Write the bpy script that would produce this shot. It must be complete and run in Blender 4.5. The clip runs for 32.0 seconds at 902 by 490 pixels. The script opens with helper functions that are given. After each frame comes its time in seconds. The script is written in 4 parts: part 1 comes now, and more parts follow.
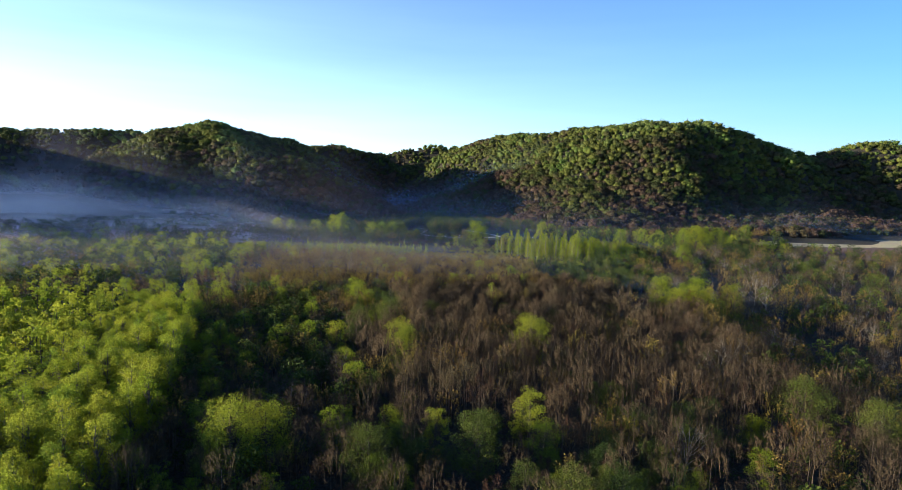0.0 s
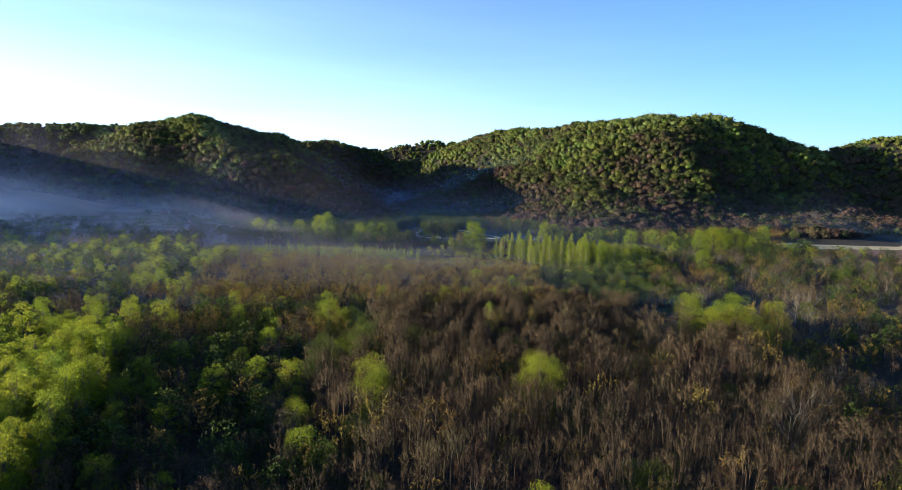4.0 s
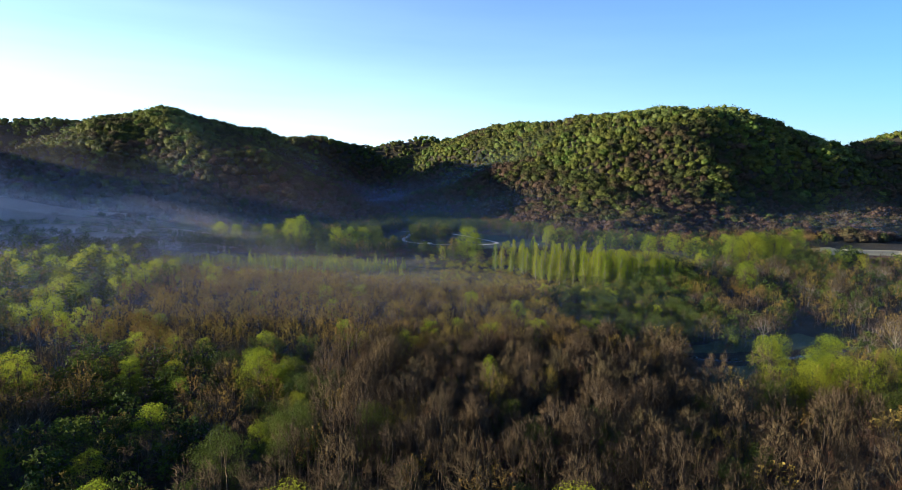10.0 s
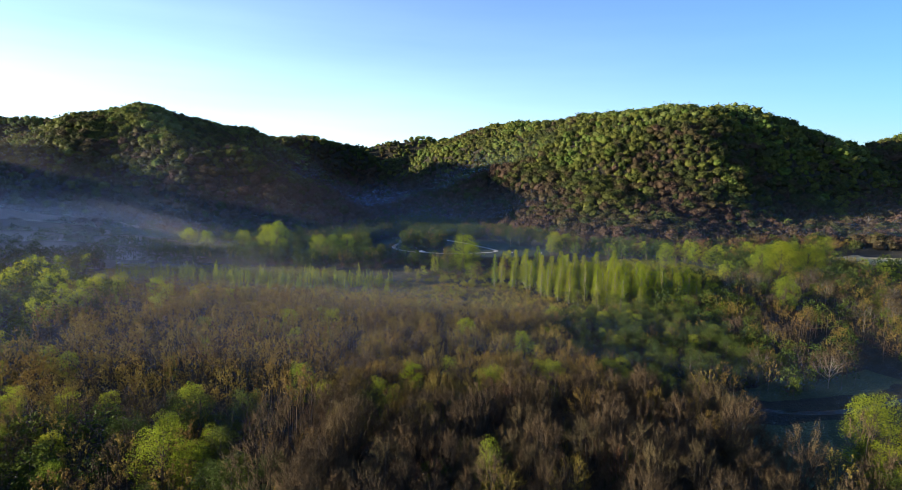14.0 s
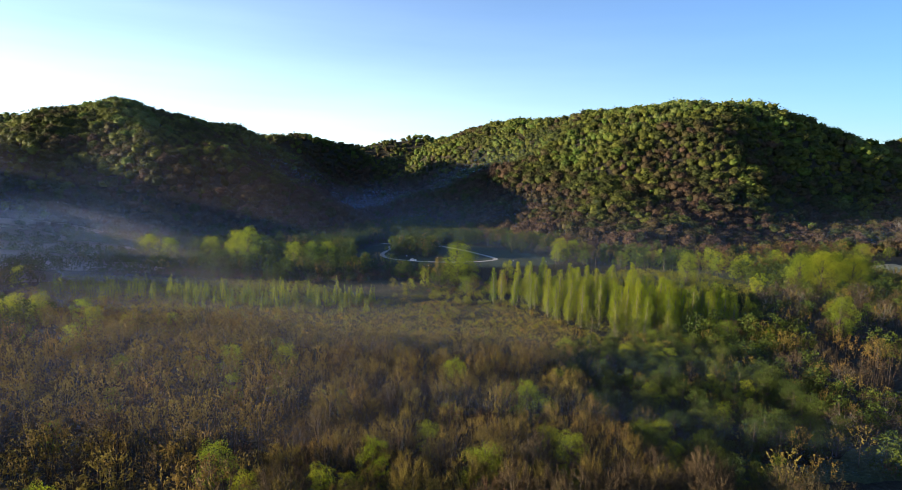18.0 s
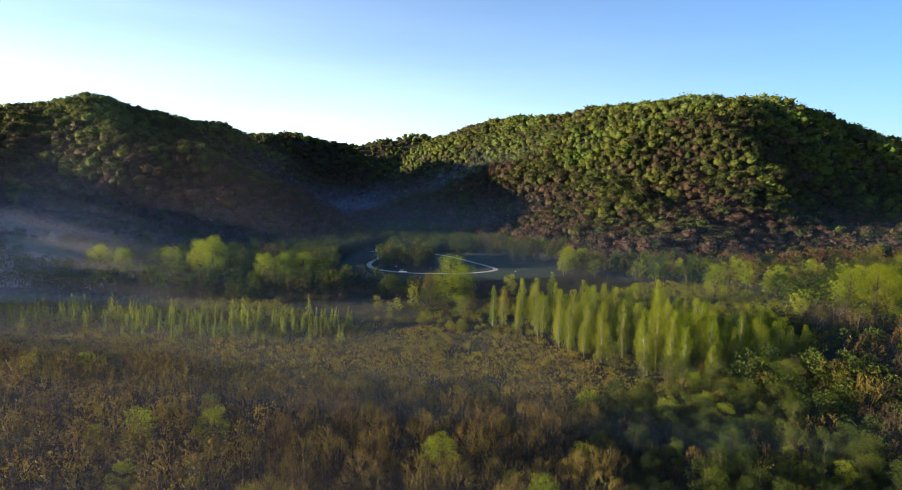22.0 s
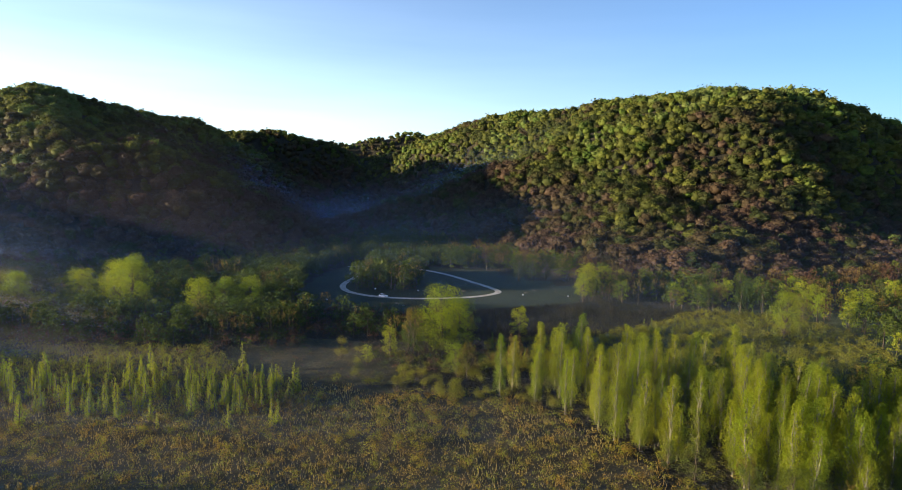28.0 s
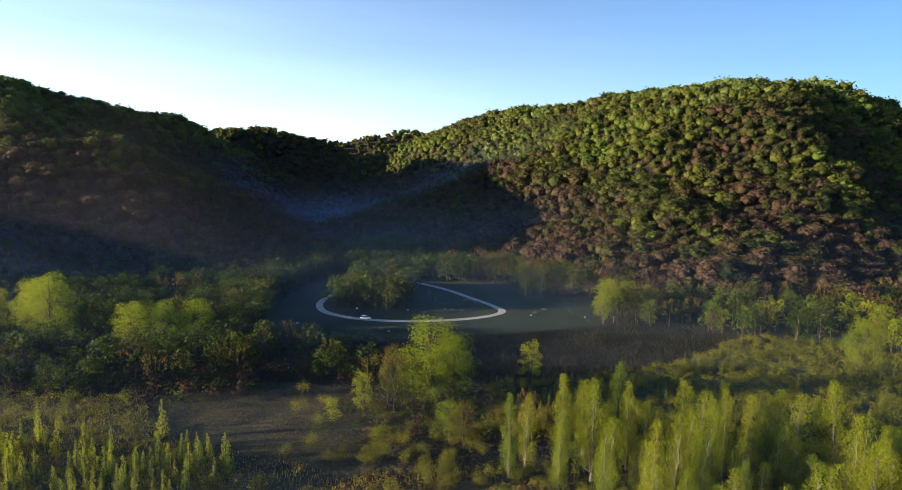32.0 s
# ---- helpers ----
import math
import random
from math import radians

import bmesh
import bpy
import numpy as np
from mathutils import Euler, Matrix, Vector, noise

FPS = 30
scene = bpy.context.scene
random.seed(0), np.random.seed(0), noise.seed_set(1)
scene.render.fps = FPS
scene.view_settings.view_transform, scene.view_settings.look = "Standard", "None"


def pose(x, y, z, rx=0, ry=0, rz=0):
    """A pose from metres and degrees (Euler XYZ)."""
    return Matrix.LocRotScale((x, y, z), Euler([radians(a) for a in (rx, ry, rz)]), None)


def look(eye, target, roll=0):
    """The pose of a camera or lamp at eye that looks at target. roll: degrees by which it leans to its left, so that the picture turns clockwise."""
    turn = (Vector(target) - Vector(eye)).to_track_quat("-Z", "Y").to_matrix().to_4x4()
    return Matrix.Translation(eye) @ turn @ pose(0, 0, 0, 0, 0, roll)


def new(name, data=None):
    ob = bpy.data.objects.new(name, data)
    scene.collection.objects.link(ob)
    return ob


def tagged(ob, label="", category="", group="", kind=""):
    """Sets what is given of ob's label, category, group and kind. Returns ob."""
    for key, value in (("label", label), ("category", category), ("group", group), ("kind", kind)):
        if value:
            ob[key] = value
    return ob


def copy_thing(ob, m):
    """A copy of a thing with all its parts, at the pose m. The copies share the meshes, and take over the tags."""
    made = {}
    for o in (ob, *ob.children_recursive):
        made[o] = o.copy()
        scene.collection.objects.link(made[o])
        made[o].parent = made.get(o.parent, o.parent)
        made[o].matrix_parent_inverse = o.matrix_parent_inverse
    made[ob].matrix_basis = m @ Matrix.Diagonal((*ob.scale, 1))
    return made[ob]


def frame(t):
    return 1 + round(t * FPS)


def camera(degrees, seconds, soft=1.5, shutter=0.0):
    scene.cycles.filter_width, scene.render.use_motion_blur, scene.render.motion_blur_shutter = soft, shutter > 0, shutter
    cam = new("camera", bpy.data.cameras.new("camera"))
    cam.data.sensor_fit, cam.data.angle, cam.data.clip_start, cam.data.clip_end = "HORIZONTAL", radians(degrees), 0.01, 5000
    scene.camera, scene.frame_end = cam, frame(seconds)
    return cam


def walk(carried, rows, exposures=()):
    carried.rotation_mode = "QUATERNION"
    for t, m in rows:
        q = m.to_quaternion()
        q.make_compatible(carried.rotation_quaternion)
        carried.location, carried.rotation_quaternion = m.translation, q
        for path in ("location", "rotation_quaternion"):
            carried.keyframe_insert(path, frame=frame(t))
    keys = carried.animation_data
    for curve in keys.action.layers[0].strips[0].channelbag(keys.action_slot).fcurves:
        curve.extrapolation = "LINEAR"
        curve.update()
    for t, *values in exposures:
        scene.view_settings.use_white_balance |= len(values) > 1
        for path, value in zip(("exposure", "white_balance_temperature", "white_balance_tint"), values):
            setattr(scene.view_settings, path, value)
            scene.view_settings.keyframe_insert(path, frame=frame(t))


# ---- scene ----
cam = camera(73.7, 32.0, soft=0.65)
PATH = [
    (0, (-22.594, -376.34, 65.364), (-22.601, -374.355, 65.12), 1.6),
    (3, (-20.224, -343.147, 65.383), (-20.229, -341.163, 65.13), 1.6),
    (6, (-18.23, -309.769, 65.084), (-18.231, -307.786, 64.823), 1.6),
    (9, (-16.713, -275.674, 64.325), (-16.708, -273.692, 64.061), 1.5),
    (13, (-14.303, -230.782, 63.58), (-14.291, -228.798, 63.322), 1.5),
    (16.5, (-11.177, -191.337, 62.866), (-11.164, -189.354, 62.608), 1.6),
    (19, (-8.288, -163.164, 62.782), (-8.277, -161.181, 62.524), 1.6),
    (23, (-5.883, -118.713, 62.856), (-5.868, -116.73, 62.597), 1.4),
    (25, (-5.067, -95.054, 62.791), (-5.047, -93.07, 62.535), 1.5),
    (28, (-3.982, -59.892, 62.042), (-3.956, -57.908, 61.785), 1.4),
    (30, (-2.379, -36.52, 61.948), (-2.355, -34.537, 61.688), 1.4),
    (32, (-1.387, -13.908, 61.288), (-1.362, -11.925, 61.029), 1.3),
]
walk(cam, [(t, look(eye, target, roll)) for t, eye, target, roll in PATH],
     exposures=[(0, 1.9, 5350, 11), (13, 1.86, 5550, 11), (19, 1.85, 6050, 10), (32, 1.85, 6250, 9)])
scene.cycles.transparent_max_bounces = 32

# ---- world and sun ----
SUN = Vector((-0.972, -0.185, 0.140)).normalized()
world = bpy.data.worlds.new("sky")
scene.world = world
world.use_nodes = True
nt = world.node_tree
sky = nt.nodes.new("ShaderNodeTexSky")
sky.sky_type, sky.sun_disc = "NISHITA", False
sky.sun_elevation = math.asin(SUN.z)
sky.sun_rotation = math.atan2(SUN.x, SUN.y)
sky.altitude, sky.air_density, sky.dust_density, sky.ozone_density = 200, 1.0, 0.4, 3.0
# thin morning haze: whiter towards the horizon and towards the sun, all the way round
direction = nt.nodes.new("ShaderNodeTexCoord").outputs["Generated"]
split = nt.nodes.new("ShaderNodeSeparateXYZ")
nt.links.new(direction, split.inputs[0])


def calc(op, a, b=0.0, c=0.0):
    n = nt.nodes.new("ShaderNodeMath")
    n.operation = op
    for k, v in enumerate((a, b, c)):
        if isinstance(v, (int, float)):
            n.inputs[k].default_value = v
        else:
            nt.links.new(v, n.inputs[k])
    return n.outputs[0]


height = calc("MAXIMUM", split.outputs[2], 0.0)
low = calc("POWER", 2.718, calc("MULTIPLY", height, -5.5))
sunward = nt.nodes.new("ShaderNodeVectorMath")
sunward.operation = "DOT_PRODUCT"
nt.links.new(direction, sunward.inputs[0])
sunward.inputs[1].default_value = Vector((SUN.x, SUN.y, 0)).normalized()
toward = calc("MULTIPLY_ADD", sunward.outputs["Value"], 0.95, 0.80)
wisp = nt.nodes.new("ShaderNodeTexNoise")
wisp.inputs["Scale"].default_value, wisp.inputs["Detail"].default_value = 2.2, 5
flat = nt.nodes.new("ShaderNodeMapping")
flat.inputs["Scale"].default_value = (1.0, 1.0, 9.0)
nt.links.new(direction, flat.inputs[0])
nt.links.new(flat.outputs[0], wisp.inputs["Vector"])
veil = calc("MULTIPLY", calc("MULTIPLY", low, toward), calc("MULTIPLY_ADD", wisp.outputs[0], 0.5, 0.75))
haze = nt.nodes.new("ShaderNodeMix")
haze.data_type, haze.blend_type = "RGBA", "ADD"
haze.clamp_factor = False
nt.links.new(veil, haze.inputs[0])
clean = nt.nodes.new("ShaderNodeMix")
clean.data_type, clean.blend_type = "RGBA", "MULTIPLY"
clean.inputs[0].default_value = 1.0
clean.inputs[7].default_value = (0.82, 0.95, 1.19, 1)
nt.links.new(sky.outputs[0], clean.inputs[6])
nt.links.new(clean.outputs[2], haze.inputs[6])
haze.inputs[7].default_value = (5.6, 6.2, 6.9, 1)
nt.links.new(haze.outputs[2], nt.nodes["Background"].inputs[0])
nt.nodes["Background"].inputs[1].default_value = 0.06
sun = new("sun", bpy.data.lights.new("sun", "SUN"))
sun.data.energy, sun.data.angle, sun.data.color = 5.0, radians(0.6), (1.0, 0.78, 0.48)
sun.matrix_world = look(SUN * 900, (0, 0, 0))


# ---- materials ----
def ramp(nodes, stops):
    r = nodes.new("ShaderNodeValToRGB")
    e = r.color_ramp.elements
    while len(e) < len(stops):
        e.new(0.5)
    for k, (p, c) in enumerate(stops):
        e[k].position, e[k].color = p, (*c, 1)
    return r


def foliage(name, colours, per="object", translucent=0.35, rough=0.6):
    """Leaves: hue varies from tree to tree, lightness from leaf to leaf."""
    m = bpy.data.materials.new(name)
    m.use_nodes = True
    n, l = m.node_tree.nodes, m.node_tree.links
    bsdf = n["Principled BSDF"]
    if per == "object":
        pick = n.new("ShaderNodeObjectInfo").outputs["Random"]
    else:
        at = n.new("ShaderNodeAttribute")
        at.attribute_name = "tint"
        pick = at.outputs["Fac"]
    r = ramp(n, [(k / max(1, len(colours) - 1), c) for k, c in enumerate(colours)])
    l.new(pick, r.inputs[0])
    geo = n.new("ShaderNodeNewGeometry")
    hsv = n.new("ShaderNodeHueSaturation")
    mr = n.new("ShaderNodeMapRange")
    mr.inputs["To Min"].default_value, mr.inputs["To Max"].default_value = 0.84, 1.16
    l.new(geo.outputs["Random Per Island"], mr.inputs[0])
    l.new(mr.outputs[0], hsv.inputs["Value"])
    l.new(r.outputs[0], hsv.inputs["Color"])
    l.new(hsv.outputs[0], bsdf.inputs["Base Color"])
    bsdf.inputs["Roughness"].default_value = rough
    bsdf.inputs["Specular IOR Level"].default_value = 0.07
    clump, bp = n.new("ShaderNodeTexNoise"), n.new("ShaderNodeBump")
    clump.inputs["Scale"].default_value, clump.inputs["Detail"].default_value = 1.1, 3
    l.new(n.new("ShaderNodeTexCoord").outputs["Object"], clump.inputs["Vector"])
    bp.inputs["Strength"].default_value, bp.inputs["Distance"].default_value = 0.3, 0.5
    l.new(clump.outputs[0], bp.inputs["Height"])
    l.new(bp.outputs[0], bsdf.inputs["Normal"])
    tr = n.new("ShaderNodeBsdfTranslucent")
    l.new(hsv.outputs[0], tr.inputs[0])
    mix = n.new("ShaderNodeMixShader")
    mix.inputs[0].default_value = translucent
    l.new(bsdf.outputs[0], mix.inputs[1])
    l.new(tr.outputs[0], mix.inputs[2])
    l.new(mix.outputs[0], n["Material Output"].inputs[0])
    return m


def surface(name, colours, scale=1.0, rough=0.85, bump=0.3, fine=8.0, metal=0.0, spec=0.3):
    """A surface with stains at two scales and a fine relief; colours run from the darkest to the lightest patch."""
    m = bpy.data.materials.new(name)
    m.use_nodes = True
    n, l = m.node_tree.nodes, m.node_tree.links
    bsdf = n["Principled BSDF"]
    co = n.new("ShaderNodeTexCoord").outputs["Object"]
    big, small = n.new("ShaderNodeTexNoise"), n.new("ShaderNodeTexNoise")
    big.inputs["Scale"].default_value, small.inputs["Scale"].default_value = scale, scale * fine
    big.inputs["Detail"].default_value, small.inputs["Detail"].default_value = 6, 4
    mix = n.new("ShaderNodeMath")
    mix.operation = "MULTIPLY_ADD"
    mix.inputs[1].default_value = 0.5
    half = n.new("ShaderNodeMath")
    half.operation = "MULTIPLY"
    half.inputs[1].default_value = 0.5
    for t in (big, small):
        l.new(co, t.inputs["Vector"])
    l.new(big.outputs[0], half.inputs[0])
    l.new(small.outputs[0], mix.inputs[0])
    l.new(half.outputs[0], mix.inputs[2])
    k = len(colours) - 1
    r = ramp(n, [(0.36 + 0.28 * i / max(1, k), c) for i, c in enumerate(colours)])
    l.new(mix.outputs[0], r.inputs[0])
    l.new(r.outputs[0], bsdf.inputs["Base Color"])
    bp = n.new("ShaderNodeBump")
    bp.inputs["Strength"].default_value, bp.inputs["Distance"].default_value = bump, 0.3 / scale
    l.new(small.outputs[0], bp.inputs["Height"])
    l.new(bp.outputs[0], bsdf.inputs["Normal"])
    bsdf.inputs["Roughness"].default_value, bsdf.inputs["Metallic"].default_value = rough, metal
    bsdf.inputs["Specular IOR Level"].default_value = spec
    return m


BRIGHT = [(0.180, 0.235, 0.015), (0.230, 0.270, 0.018), (0.255, 0.275, 0.020), (0.150, 0.215, 0.021)]
GREEN = [(0.0262, 0.0443, 0.0107), (0.0410, 0.0607, 0.0123), (0.0590, 0.0804, 0.0131), (0.0820, 0.0984, 0.0156)]
OLIVE = [(0.130, 0.102, 0.026), (0.175, 0.138, 0.030), (0.150, 0.098, 0.028), (0.200, 0.165, 0.036)]
BROWN = [(0.0723, 0.0408, 0.0238), (0.0935, 0.0493, 0.0272), (0.1062, 0.0595, 0.0323), (0.0680, 0.0442, 0.0289)]
SHRUB = [(0.1380, 0.1380, 0.0180), (0.1860, 0.1740, 0.0204), (0.1620, 0.1704, 0.0204), (0.1200, 0.1260, 0.0204)]
HILL = [(0.070, 0.046, 0.032), (0.086, 0.058, 0.039), (0.062, 0.047, 0.028), (0.064, 0.056, 0.024), (0.042, 0.052, 0.017), (0.084, 0.094, 0.021), (0.110, 0.120, 0.024), (0.070, 0.112, 0.021), (0.140, 0.170, 0.048)]
TWIG = [(0.0432, 0.0324, 0.0198), (0.0576, 0.0423, 0.0243), (0.0756, 0.0540, 0.0297), (0.0666, 0.0540, 0.0270)]

leaf_bright = foliage("leaf_bright", BRIGHT, translucent=0.65)
leaf_green = foliage("leaf_green", GREEN)
leaf_shrub = foliage("leaf_shrub", SHRUB, translucent=0.45)
stuff_shrub = foliage("stuff_shrub", SHRUB, "tree", 0.45)
leaf_olive = foliage("leaf_olive", OLIVE)
leaf_brown = foliage("leaf_brown", BROWN, translucent=0.2)
stuff_bright = foliage("stuff_bright", BRIGHT, "tree", 0.55)
stuff_green = foliage("stuff_green", GREEN, "tree")
stuff_olive = foliage("stuff_olive", OLIVE, "tree")
stuff_field = foliage("stuff_field", [(0.185, 0.115, 0.022), (0.225, 0.150, 0.026), (0.200, 0.160, 0.022), (0.155, 0.094, 0.024)], "tree")
stuff_brown = foliage("stuff_brown", BROWN, "tree", 0.2)
stuff_hill = foliage("stuff_hill", HILL, "tree", 0.42)
twig_brown = foliage("twig_brown", TWIG, translucent=0.0, rough=0.8)
twig_stuff = foliage("twig_stuff", TWIG, "tree", 0.0, 0.8)
bark = surface("bark", [(0.03, 0.023, 0.016), (0.06, 0.046, 0.033), (0.10, 0.082, 0.062)], 2.0, 0.9, 0.6)
bark_grey = surface("bark_grey", [(0.04, 0.034, 0.026), (0.075, 0.066, 0.05), (0.12, 0.105, 0.08)], 1.5, 0.85, 0.4)
bark_pale = surface("bark_pale", [(0.07, 0.06, 0.045), (0.13, 0.115, 0.09), (0.21, 0.19, 0.15)], 1.5, 0.8, 0.4)
soil = surface("forest_floor", [(0.012, 0.011, 0.007), (0.022, 0.019, 0.010), (0.036, 0.030, 0.015)], 0.06, 0.95, 0.5, 14)
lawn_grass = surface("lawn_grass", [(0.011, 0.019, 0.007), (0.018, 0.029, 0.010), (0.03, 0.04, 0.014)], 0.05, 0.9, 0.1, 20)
dry_grass = surface("dry_grass", [(0.032, 0.030, 0.013), (0.066, 0.053, 0.022), (0.12, 0.09, 0.04)], 0.08, 0.95, 0.06, 25)
worn_turf = surface("worn_turf", [(0.03, 0.035, 0.016), (0.055, 0.05, 0.026), (0.08, 0.07, 0.04)], 0.3, 0.95, 0.1, 10)
meadow_turf = surface("meadow_turf", [(0.018, 0.022, 0.009), (0.04, 0.038, 0.017), (0.10, 0.08, 0.036)], 0.10, 0.95, 0.06, 12)
bog_grass = surface("bog_grass", [(0.035, 0.05, 0.02), (0.06, 0.072, 0.03), (0.09, 0.10, 0.04)], 0.08, 0.95, 0.6, 14)
ploughed = surface("ploughed_soil", [(0.08, 0.048, 0.038), (0.11, 0.068, 0.052), (0.15, 0.095, 0.07)], 0.02, 0.95, 0.5, 20)
stubble = surface("stubble", [(0.30, 0.25, 0.14), (0.42, 0.36, 0.21), (0.36, 0.36, 0.16)], 0.03, 0.95, 0.5, 20)
gravel = surface("gravel", [(0.27, 0.25, 0.215), (0.38, 0.355, 0.31), (0.46, 0.43, 0.385)], 0.3, 0.9, 0.4, 20)
wood_grey = surface("weathered_wood", [(0.06, 0.052, 0.042), (0.10, 0.088, 0.072), (0.15, 0.135, 0.115)], 2.0, 0.85, 0.4)
white_paint = surface("white_paint", [(0.74, 0.75, 0.76), (0.80, 0.80, 0.80), (0.82, 0.82, 0.82)], 1.0, 0.3, 0.02, spec=0.5)
tyre_rubber = surface("rubber", [(0.015, 0.015, 0.015), (0.025, 0.025, 0.025)], 6.0, 0.8, 0.2)
steel = surface("steel", [(0.45, 0.46, 0.48), (0.58, 0.59, 0.60)], 6.0, 0.35, 0.05, metal=1.0)
car_glass = surface("tinted_glass", [(0.012, 0.014, 0.016), (0.02, 0.022, 0.024)], 1.0, 0.06, 0.0, spec=0.6)
lamp_red = surface("red_lens", [(0.25, 0.01, 0.01), (0.35, 0.02, 0.02)], 5.0, 0.2, 0.0)
lamp_clear = surface("clear_lens", [(0.6, 0.6, 0.6), (0.7, 0.7, 0.7)], 5.0, 0.15, 0.0)
creek_water = surface("creek_water", [(0.006, 0.009, 0.008), (0.012, 0.014, 0.012)], 0.4, 0.25, 0.06, 6, spec=0.08)


# ---- the lie of the land ----
# hill: centre x, y, turn of the long axis, half length, half width, height
HILLS = [[-384.2, 508.0, 100.4, 267.6, 262.6, 118.1],
         [-356.5, 679.3, 51.9, 265.0, 241.5, 110.9],
         [-276.6, 902.2, 27.5, 320.9, 173.0, 105.8],
         [-28.5, 1193.1, 6.2, 572.5, 120.0, 122.7],
         [342.0, 607.0, 182.0, 490.0, 302.0, 145.9],
         [90.5, 781.7, 123.0, 615.8, 192.2, 128.6],
         [1003.5, 1356.8, -2.0, 731.3, 235.3, 79.4],
         [-770.6, 859.5, 13.8, 649.1, 138.4, 124.5],
         [719.4, 684.6, 180.2, 315.0, 215.0, 130.0],
         [-262.0, 405.0, 83.6, 168.0, 205.0, 72.0],
         [170.0, 420.0, 80.0, 190.0, 170.0, 34.0],
         [-730, 270, 90, 330, 235, 118], [-730, 0, 90, 110, 230, 78], [-730, 45, 90, 110, 230, 80], [-730, 100, 90, 120, 230, 84], [-1150, 700, 60, 500, 400, 130], [900, -60, 60, 500, 300, 90]]
# hollows in the slope of the sunlit hill
HOLLOWS = [(375, 450, 60, 200, 110, 40), (480, 465, 65, 180, 120, 40), (590, 480, 70, 180, 120, 40)]


def rise(x, y):
    x, y = np.asarray(x, float), np.asarray(y, float)
    tot = np.zeros(np.broadcast(x, y).shape)
    for cx, cy, an, a, b, h in HILLS:
        c, s = math.cos(radians(an)), math.sin(radians(an))
        u, v = ((x - cx) * c + (y - cy) * s) / a, (-(x - cx) * s + (y - cy) * c) / b
        k = np.clip(1 - np.sqrt(u * u + v * v), 0, 1)
        tot = tot + (h * (k * k * (3 - 2 * k)) ** 0.8) ** 4
    base = tot ** 0.25
    for cx, cy, an, a, b, h in HOLLOWS:
        c, s = math.cos(radians(an)), math.sin(radians(an))
        u, v = ((x - cx) * c + (y - cy) * s) / a, (-(x - cx) * s + (y - cy) * c) / b
        k = np.clip(1 - np.sqrt(u * u + v * v), 0, 1)
        base = base - h * k * k * (3 - 2 * k) * np.clip(base / 40, 0, 1)
    rough = 3.2 * np.sin(x * 0.031 + 1.7 * np.sin(y * 0.017)) * np.sin(y * 0.027 + 1.3 * np.sin(x * 0.019)) + 2.2 * np.sin(x * 0.071 + y * 0.043)
    return base + rough * np.clip(base / 40, 0, 1)


RISE_X, RISE_Y = np.meshgrid(np.arange(-1200, 1300, 5.0), np.arange(-400, 500, 5.0))
RISE_GRID = rise(RISE_X, RISE_Y)


def near_rise(x, y):
    """The height of the land near x, y, to the nearest five metres of plan."""
    i, j = min(179, max(0, round((y + 400) / 5))), min(499, max(0, round((x + 1200) / 5)))
    return float(RISE_GRID[i, j])


def mesh_from(name, verts, faces, tint=None, smooth=False):
    """A mesh from arrays of corners and of triangles or quads."""
    me = bpy.data.meshes.new(name)
    verts, faces = np.asarray(verts, np.float32), np.asarray(faces, np.int32)
    k = faces.shape[1]
    me.vertices.add(len(verts))
    me.vertices.foreach_set("co", verts.ravel())
    me.loops.add(faces.size)
    me.loops.foreach_set("vertex_index", faces.ravel())
    me.polygons.add(len(faces))
    me.polygons.foreach_set("loop_start", np.arange(0, faces.size, k, dtype=np.int32))
    if tint is not None:
        me.attributes.new("tint", "FLOAT", "POINT").data.foreach_set("value", np.asarray(tint, np.float32))
    if smooth:
        me.polygons.foreach_set("use_smooth", np.ones(len(faces), bool))
    me.update(calc_edges=True)
    return me


def put(name, me, material, parent=None, label=""):
    ob = new(name, me)
    if not me.materials:
        me.materials.append(material)
    ob.parent = parent
    if label:
        ob["label"] = label
    return ob


def part(name, bm, material, parent, label=""):
    me = bpy.data.meshes.new(name)
    bm.to_mesh(me)
    bm.free()
    return put(name, me, material, parent, label)


def thing(name, label, category, group="", kind=""):
    return tagged(new(name), label, category, group, kind)


# one ground sheet, fine in the valley and coarse out to the horizon
gx = np.concatenate([[-4900, -3600, -2600, -1900, -1600], np.arange(-1400, 1501, 14), [1700, 2000, 2700, 3700, 4900]])
gy = np.concatenate([[-4900, -3400, -2200, -1400, -900], np.arange(-640, 1601, 14), [1750, 2000, 2600, 3600, 4900]])
mx, my = np.meshgrid(gx, gy)
mz = rise(mx, my)
far = np.clip((np.hypot(mx, my - 300) - 1500) / 900, 0, 1)
mz = mz + far * 85 * np.clip((my + 200) / 600, 0, 1)
idx = np.arange(mx.size).reshape(mx.shape)
quads = np.stack([idx[:-1, :-1], idx[:-1, 1:], idx[1:, 1:], idx[1:, :-1]], -1).reshape(-1, 4)
ground = put("ground", mesh_from("ground", np.stack([mx, my, mz], -1).reshape(-1, 3), quads), soil)
ground.data.polygons.foreach_set("use_smooth", [True] * len(ground.data.polygons))
tagged(ground, "brown and green forest floor of a wide valley between wooded hills", "ground", kind="structure")


